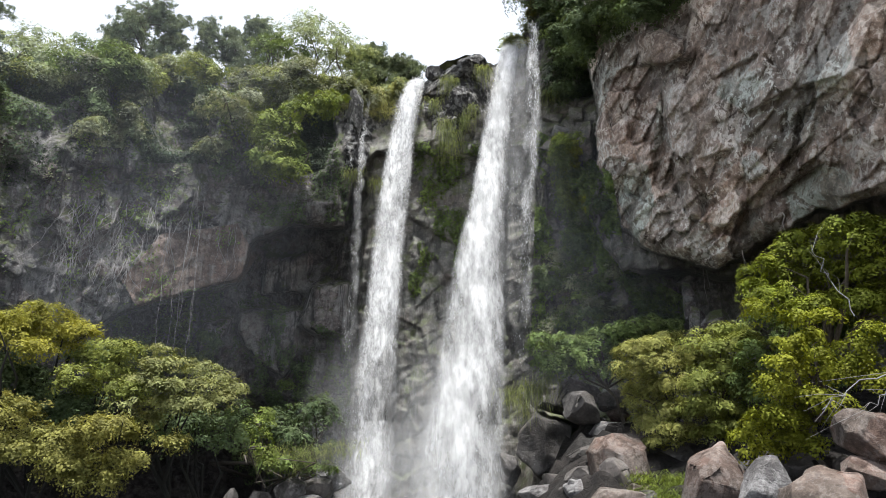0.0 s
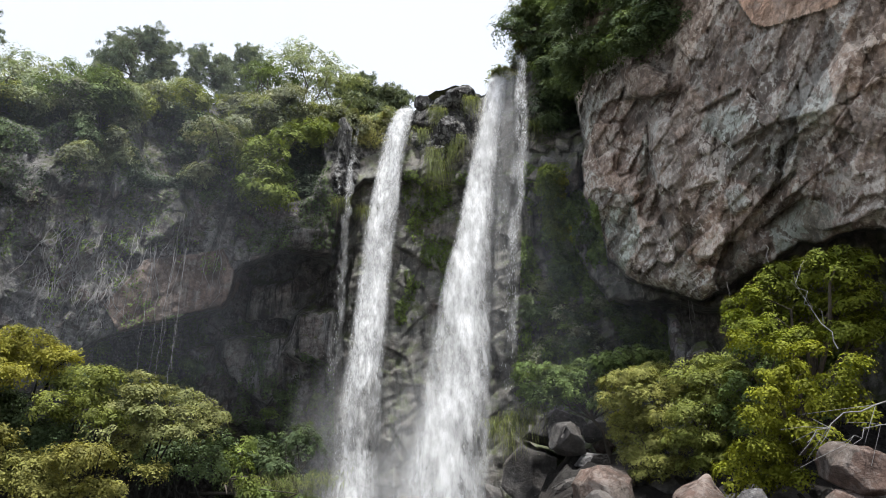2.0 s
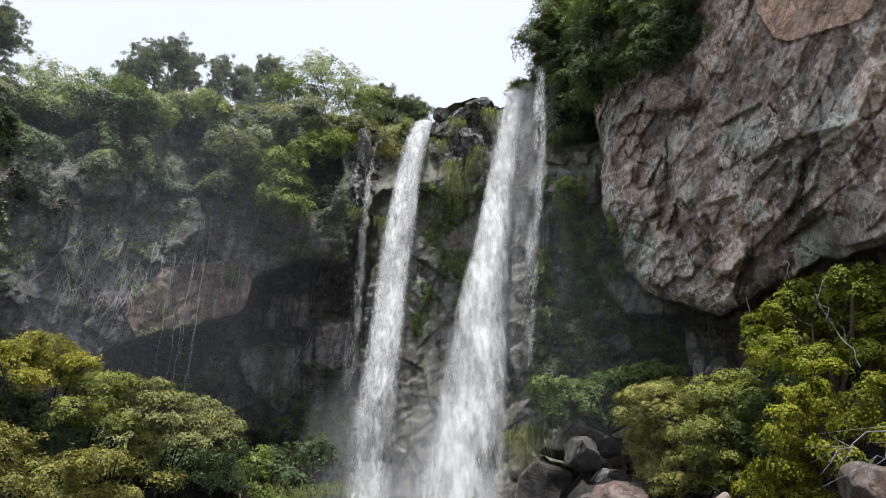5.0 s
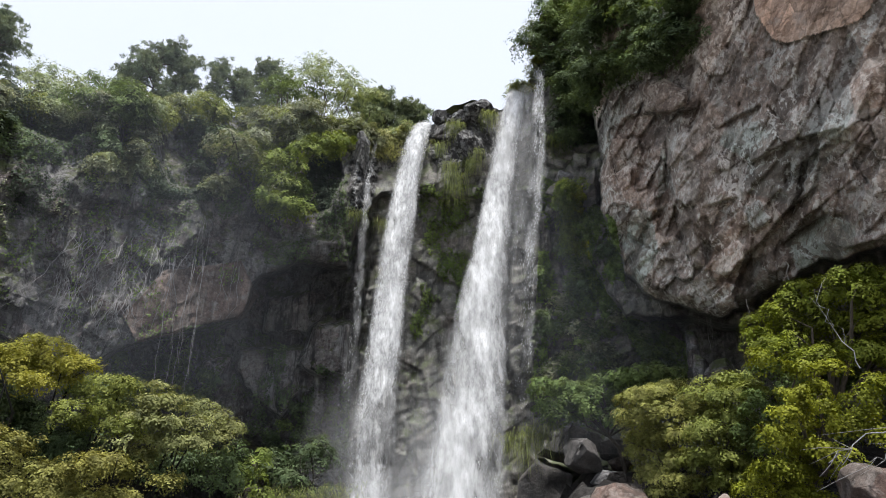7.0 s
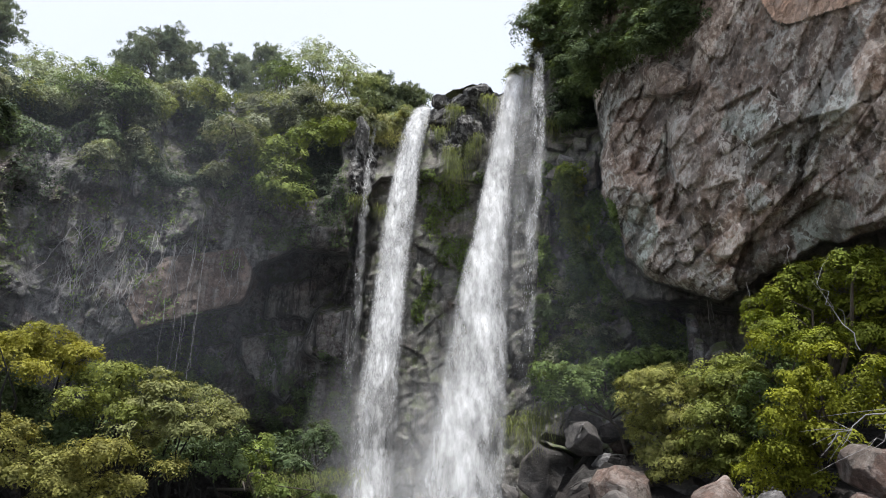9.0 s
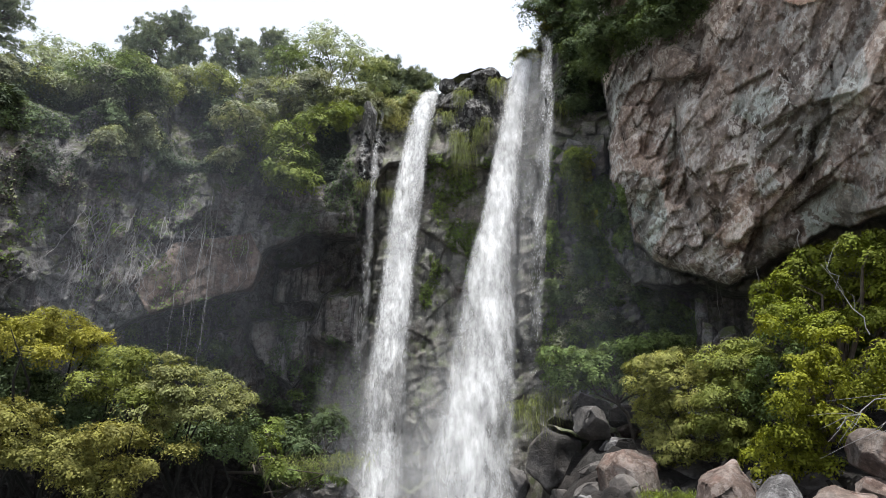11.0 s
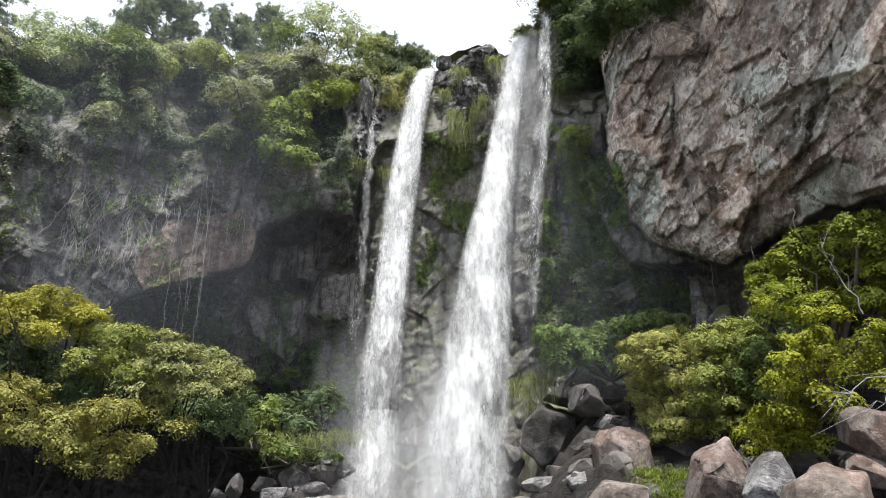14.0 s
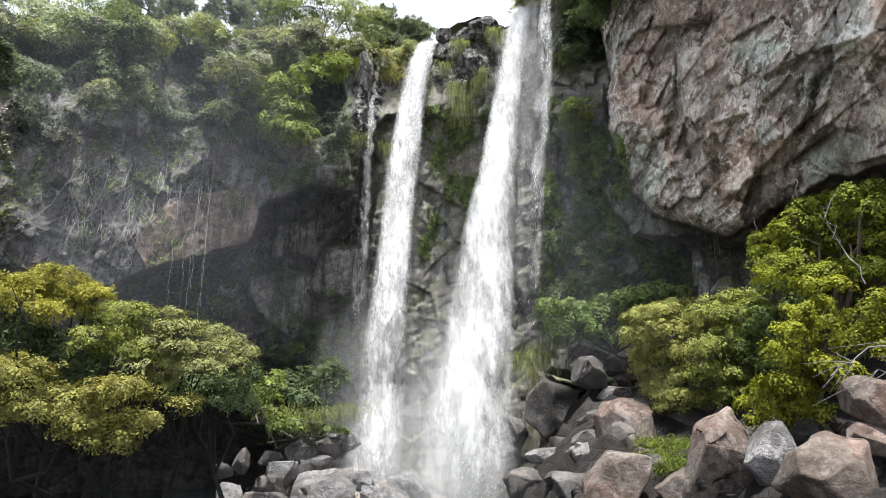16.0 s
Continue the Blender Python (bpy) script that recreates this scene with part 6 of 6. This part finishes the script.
stream([(6.48, 33.30, 32, 0.9), (6.03, 32.27, 31.2, 0.95), (4.91, 27.79, 30.8, 1.1), (4.15, 23.36, 30.4, 1.35), (3.31, 17.93, 30, 1.75),
        (2.39, 9.77, 29.6, 2.5), (1.68, 2.73, 29, 3.2), (1.19, -5.47, 28.4, 3.8), (1.0, -8.6, 28.0, 4.1)], 34000, "broad white foaming stream falling freely from the cliff", 302, VEIL, gaps=0.5, full=1.12, swell=1.2, thin=0.6)
stream([(8.20, 34.45, 30.4, 0.5), (8.33, 31.08, 30.2, 0.6), (8.16, 27.63, 30.2, 0.65), (7.53, 22.33, 30.8, 0.6), (6.96, 17.38, 30.6, 0.65), (6.56, 11.51, 30.4, 0.7), (6.16, 7.50, 30, 0.7)],
       5000, "thin broken stream beside the broad one", 303, VEIL_TORN, gaps=0.7, full=0.62, fringe=0.5, thin=0.35, wander=0.1)
stream([(7.21, 33.26, 30.8, 0.8), (6.94, 29.44, 30.4, 1.1), (6.30, 23.29, 30.2, 1.3), (5.73, 16.06, 30, 1.3), (5.07, 8.85, 29.8, 1.3)],
       900, "thin veil of drops between two streams", 306, VEIL_THIN, gaps=0.8, full=0.5, fringe=0.5, thin=0.5)
stream([(-6.82, 28.93, 31.4, 0.2), (-7.04, 25.93, 31.2, 0.28), (-7.27, 20.54, 30.9, 0.4), (-7.58, 14.19, 30.6, 0.5), (-8.25, 6.15, 30, 0.8)],
       1800, "thin veil of water from the cliff's edge", 304, VEIL_TORN, gaps=0.78, full=0.42, fringe=0.5, thin=0.5, wander=0.14)
stream([(-8.00, 28.52, 31.4, 0.15), (-8.08, 25.88, 31.2, 0.2), (-8.25, 23.20, 31.0, 0.25)], 200, "trickle of water from the cliff's edge", 305, VEIL_TORN, gaps=0.8, full=0.32, wander=0.12)


def fine_drops(course, n, seed):
    rng = np.random.default_rng(seed)
    pts = []
    for (a, e, r, wide, high, share) in course:
        m = int(n * share)
        c = np.array(tuple(at(a, e, r)))
        pts.append(c + rng.normal(size=(m, 3)) * np.array([wide, wide * 0.6, high]))
    p = np.concatenate(pts)
    p = p[p[:, 2] > 0.4]
    m = len(p)
    s = rng.uniform(0.002, 0.005, (m, 1, 1))
    q = np.array([[1, 1, 1], [-1, -1, 1], [-1, 1, -1], [1, -1, -1]], float)
    v = p[:, None, :] + q[None] * s * np.array([1, 1, 2.2])
    f = (np.array([[0, 1, 2], [0, 3, 1], [0, 2, 3], [1, 3, 2]])[None] + np.arange(m)[:, None, None] * 4).reshape(-1, 3)
    return mesh_np("spray", v.reshape(-1, 3), f)


tagged(part("spray", fine_drops([(-0.61, -1.06, 28, 1.8, 1.8, 0.45), (0.73, 7.99, 29, 1.2, 3.0, 0.3), (-5.43, 1.03, 28.5, 0.5, 2.5, 0.25)], 9000, 311), SPRAY),
       "white mist of fine drops round the falling water", "spray", kind="stuff")
# drifting mist round the foot of the falls and beside the broad stream
mist = Course([(1.32, 14.30, 29.5, 2.4), (-0.64, 7.54, 29, 5.0), (-1.71, 1.03, 28.4, 7.4), (-1.86, -6.24, 27.6, 9.5), (-1.9, -9.5, 27.2, 10.5)])
tagged(part("mist", body_mesh("mist", mist, 9, 1.0, 0.35, 40, 2.2, 1.0, 0.6), MIST, flat=False), "pale mist drifting round the foot of the falls", "mist", kind="stuff")


mist_low = Course([(-6.72, 13.31, 29.2, 1.6), (-7.50, 7.48, 28.6, 3.4), (-8.03, 1.02, 28, 4.6), (-8.13, -6.19, 27.4, 5.6)])
tagged(part("mist", body_mesh("mist", mist_low, 14, 1.0, 0.3, 40, 2.2, 0.8, 0.5), MIST, flat=False), "pale mist drifting over the wet cliff foot", "mist", kind="stuff")
haze = Course([(-29, 40, 25.5, 16), (-29, 33, 25.5, 18), (-28, 20, 25.5, 19), (-27, 3, 25.5, 19)])
tagged(part("spray_haze", body_mesh("spray_haze", haze, 12, 1.0, 0.05, 40, 1.2, 1.0, 0.25), HAZE, flat=False), "faint veil of spray drifting before the cliff", "mist", kind="stuff")
haze_east = Course([(13, 30, 27.0, 8), (13, 22, 26.5, 10), (13, 12, 26, 11), (13, 3, 25.5, 11)])
tagged(part("spray_haze", body_mesh("spray_haze", haze_east, 15, 1.0, 0.05, 40, 1.2, 1.0, 0.3), HAZE, flat=False), "faint veil of spray drifting before the hollow", "mist", kind="stuff")


# ---- creepers, grass and loose branches ----
def vine(az, el, length, seed, out=0.15, sway=0.35, thick=0.022, free=0.0):
    """A bleached bare vine that winds down the rock; free: how much of it hangs clear."""
    rng = np.random.default_rng(seed)
    n = 16
    step = length / n
    a, drift, pts = az, rng.normal() * sway * 0.5, []
    e = el
    r = None
    for k in range(n + 1):
        p = surf(a, e, out)
        if k > n * (1 - free) and pts:
            p = pts[-1] + Vector((rng.normal() * 0.03, rng.normal() * 0.03, -step))
        pts.append(p)
        drift = drift * 0.7 + rng.normal() * sway * 0.5
        a += drift * step
        e -= math.degrees(step / 32)
    root = pts[0]
    v, f = tube([p - root for p in pts], np.linspace(thick, thick * 0.5, len(pts)), 5)
    ob = part("vine", mesh_np("vine", v, f), VINE_GREY, flat=False)
    ob.location = root
    return tagged(ob, "bare bleached vine hanging on the cliff face", "vine", "vines on the cliff")


vr = np.random.default_rng(77)
AZ_V, EL_V = (-30.00, 19.33), (-24.55, 13.06)
for k in range(80):
    vine(vr.uniform(AZ_V[0], EL_V[0]), vr.uniform(EL_V[1] + 1, AZ_V[1]), vr.uniform(0.8, 3.4), 500 + k, vr.uniform(0.1, 0.45), vr.uniform(0.6, 2.3), vr.uniform(0.006, 0.014))
AZ_V, EL_V = (-24.58, 20.23), (-16.96, 17.23)
for k in range(20):
    vine(vr.uniform(AZ_V[0], EL_V[0]), vr.uniform(EL_V[1], AZ_V[1]), vr.uniform(1.2, 3.2), 540 + k, vr.uniform(0.5, 1.2), 0.7, vr.uniform(0.006, 0.011))
for k, (a, e) in enumerate(((-20.31, 20.81), (-20.56, 20.34), (-19.78, 20.00), (-22.17, 17.57), (-20.68, 19.46), (-22.24, 16.70))):
    vine(a, e, 6.4 if k < 3 else 5.0, 590 + k, 1.2, 0.25, 0.011, free=0.6)


def hanging_root(az, el, r, length, seed):
    rng = np.random.default_rng(seed)
    pts = [Vector((0, 0, 0.4))]
    for k in range(9):
        pts.append(pts[-1] + Vector((rng.normal() * 0.03, rng.normal() * 0.03, -(length + 0.4) / 9)))
    ob = part("hanging_root", mesh_np("hanging_root", *tube(pts, np.linspace(0.02, 0.006, 10), 5)), VINE, flat=False)
    ob.location = at(az, el, r)
    return tagged(ob, "thin root hanging from the overhang", "root", "roots under the overhang")


for k, (a, e, ln) in enumerate(((*(20.76, 14.36), 1.3), (*(21.04, 14.25), 0.8), (*(17.34, 15.65), 0.6), (*(23.73, 15.47), 0.8), (*(20.05, 14.77), 0.5), (*(27.07, 17.26), 0.7), (*(15.68, 16.89), 0.5))):
    hanging_root(a, e, R[int((e + 9) / (rim_el[int(np.searchsorted(az_cols, a))] + 9) * (ROWS - 1)), int(np.searchsorted(az_cols, a))] - 0.05, ln, 740 + k)


def grass_tuft(base, n, length, spread, seed, droop=1.0, mat=None, label="tuft of long pale green grass on a wet ledge"):
    """Arching blades from one root."""
    rng = np.random.default_rng(seed)
    vs, fs = [], []
    for k in range(n):
        a = rng.uniform(0, 2 * np.pi)
        d = np.array([math.cos(a), math.sin(a) - 0.5, 0])
        ln = length * rng.uniform(0.5, 1.2)
        root = rng.normal(size=3) * np.array([spread, spread * 0.5, spread * 0.35])
        t = np.linspace(0, 1, 5)[:, None]
        mid = root + d * ln * 0.28 * t + np.array([0, 0, 1.0]) * ln * (0.32 * t - droop * 1.1 * t * t)
        side = np.array([-d[1], d[0], 0]) / (np.linalg.norm(d[:2]) + 1e-6)
        w = 0.011 * (1 - t * 0.85)
        vs.append(np.concatenate([mid - side * w, mid + side * w]))
        i = np.arange(4)
        fs.append(np.stack([i, i + 1, i + 6, i + 5], -1) + k * 10)
    root_ob = part("grass_tuft", mesh_np("grass_tuft", np.concatenate(vs), np.concatenate(fs)), mat or GRASS)
    root_ob.location = base
    return tagged(root_ob, label, "grass", "grass tufts on the rocks", "stuff")


for k, (a, e, ln, sp) in enumerate(((*(0.46, 30.49), 1.0, 0.16), (*(0.20, 27.21), 1.5, 0.16), (*(0.65, 26.32), 1.7, 0.18), (*(2.44, 28.29), 1.1, 0.14), (*(3.72, 31.30), 1.0, 0.14),
                                    (*(-0.82, 28.84), 0.9, 0.12), (*(1.92, 27.64), 1.0, 0.12), (*(9.55, 29.28), 1.0, 0.15), (*(-8.14, 22.98), 0.6, 0.2), (*(-5.59, 22.41), 0.7, 0.2),
                                    (*(10.56, 23.06), 0.9, 0.2), (*(10.40, 24.40), 0.9, 0.2))):
    grass_tuft(at(a, e, 30.35) if -1.5 < a < 4 else surf(a, e, 0.35), 150, ln, sp * 1.5, 600 + k, 1.25)
for k, (a, e, r) in enumerate(((*(5.65, 5.75), 27), (*(6.78, 6.17), 27), (*(7.65, 5.72), 26.6), (*(6.29, 4.87), 26.6), (*(8.14, 6.81), 27))):
    grass_tuft(at(a, e, r), 120, 1.3, 0.3, 630 + k, 0.9)
for k, (a, e) in enumerate(((-12.67, 0.60), (-11.44, 1.01), (-10.16, 0.81), (-8.89, 1.02), (-13.53, 1.00), (-11.59, -0.02), (-8.04, 1.44))):
    grass_tuft(at(a, e, 26.2), 150, 0.8, 0.4, 650 + k, 0.6, GRASS)
gr = np.random.default_rng(5)
for k in range(60):
    a, e = (-4.80, 29.32)
    grass_tuft(surf(a - gr.uniform(-1.6, 4.2), rim_el[int(np.searchsorted(az_cols, a))] - gr.uniform(-0.6, 1.6), gr.uniform(0.1, 0.5)), 60, gr.uniform(0.6, 1.0), 0.4, 1670 + k, 0.45, DRY, "dry grass along the brow beside the falls")
for k in range(44):
    (a0, e0), (a1, e1) = (14.59, -2.76), (19.66, -0.65)
    a, e = gr.uniform(a0, a1), gr.uniform(e0, e1)
    r = drop(a, e - 0.8)
    grass_tuft(at(a, e - 0.3, r - 0.3), 130, 0.85, 0.28, 1790 + k, 0.25, LEAF_LEAFY, "bright green grass between the boulders")


def bare_branch(points, thick, seed, twigs=7):
    rng = np.random.default_rng(seed)
    base = Vector(points[0])
    root = thing("bare_branch", base, "bleached leafless branch reaching over the boulders", "branch", "bare branches")
    pts = np.array([tuple(Vector(p) - base) for p in points])
    t = np.linspace(0, 1, 12)
    q = np.stack([np.interp(t, np.linspace(0, 1, len(pts)), pts[:, n]) for n in range(3)], -1) + rng.normal(size=(12, 3)) * 0.055
    part("stem", mesh_np("stem", *tube(q, np.linspace(thick, thick * 0.3, 12), 6)), VINE_GREY, root, flat=False)
    for k in range(twigs):
        s = q[rng.integers(3, 11)]
        d = (q[-1] - q[0]) / np.linalg.norm(q[-1] - q[0]) + rng.normal(size=3) * 0.6
        ln = rng.uniform(0.3, 0.8)
        part("twig", mesh_np("twig", *tube([s, s + d * ln * 0.5 + rng.normal(size=3) * 0.04, s + d * ln], [thick * 0.4, thick * 0.3, thick * 0.1], 5)), VINE_GREY, root, flat=False)


bare_branch([at(34.23, 6.62, 17.2), at(31.52, 5.87, 16.9), at(29.36, 5.04, 16.7), at(27.91, 4.14, 16.6)], 0.018, 701, 10)
bare_branch([at(33.93, 4.80, 17.2), at(31.70, 4.92, 16.7), at(30.12, 3.30, 16.4)], 0.014, 702)
bare_branch([at(30.46, 10.02, 18.2), at(29.47, 12.92, 18.3), at(28.55, 15.48, 18.4)], 0.014, 703, 5)
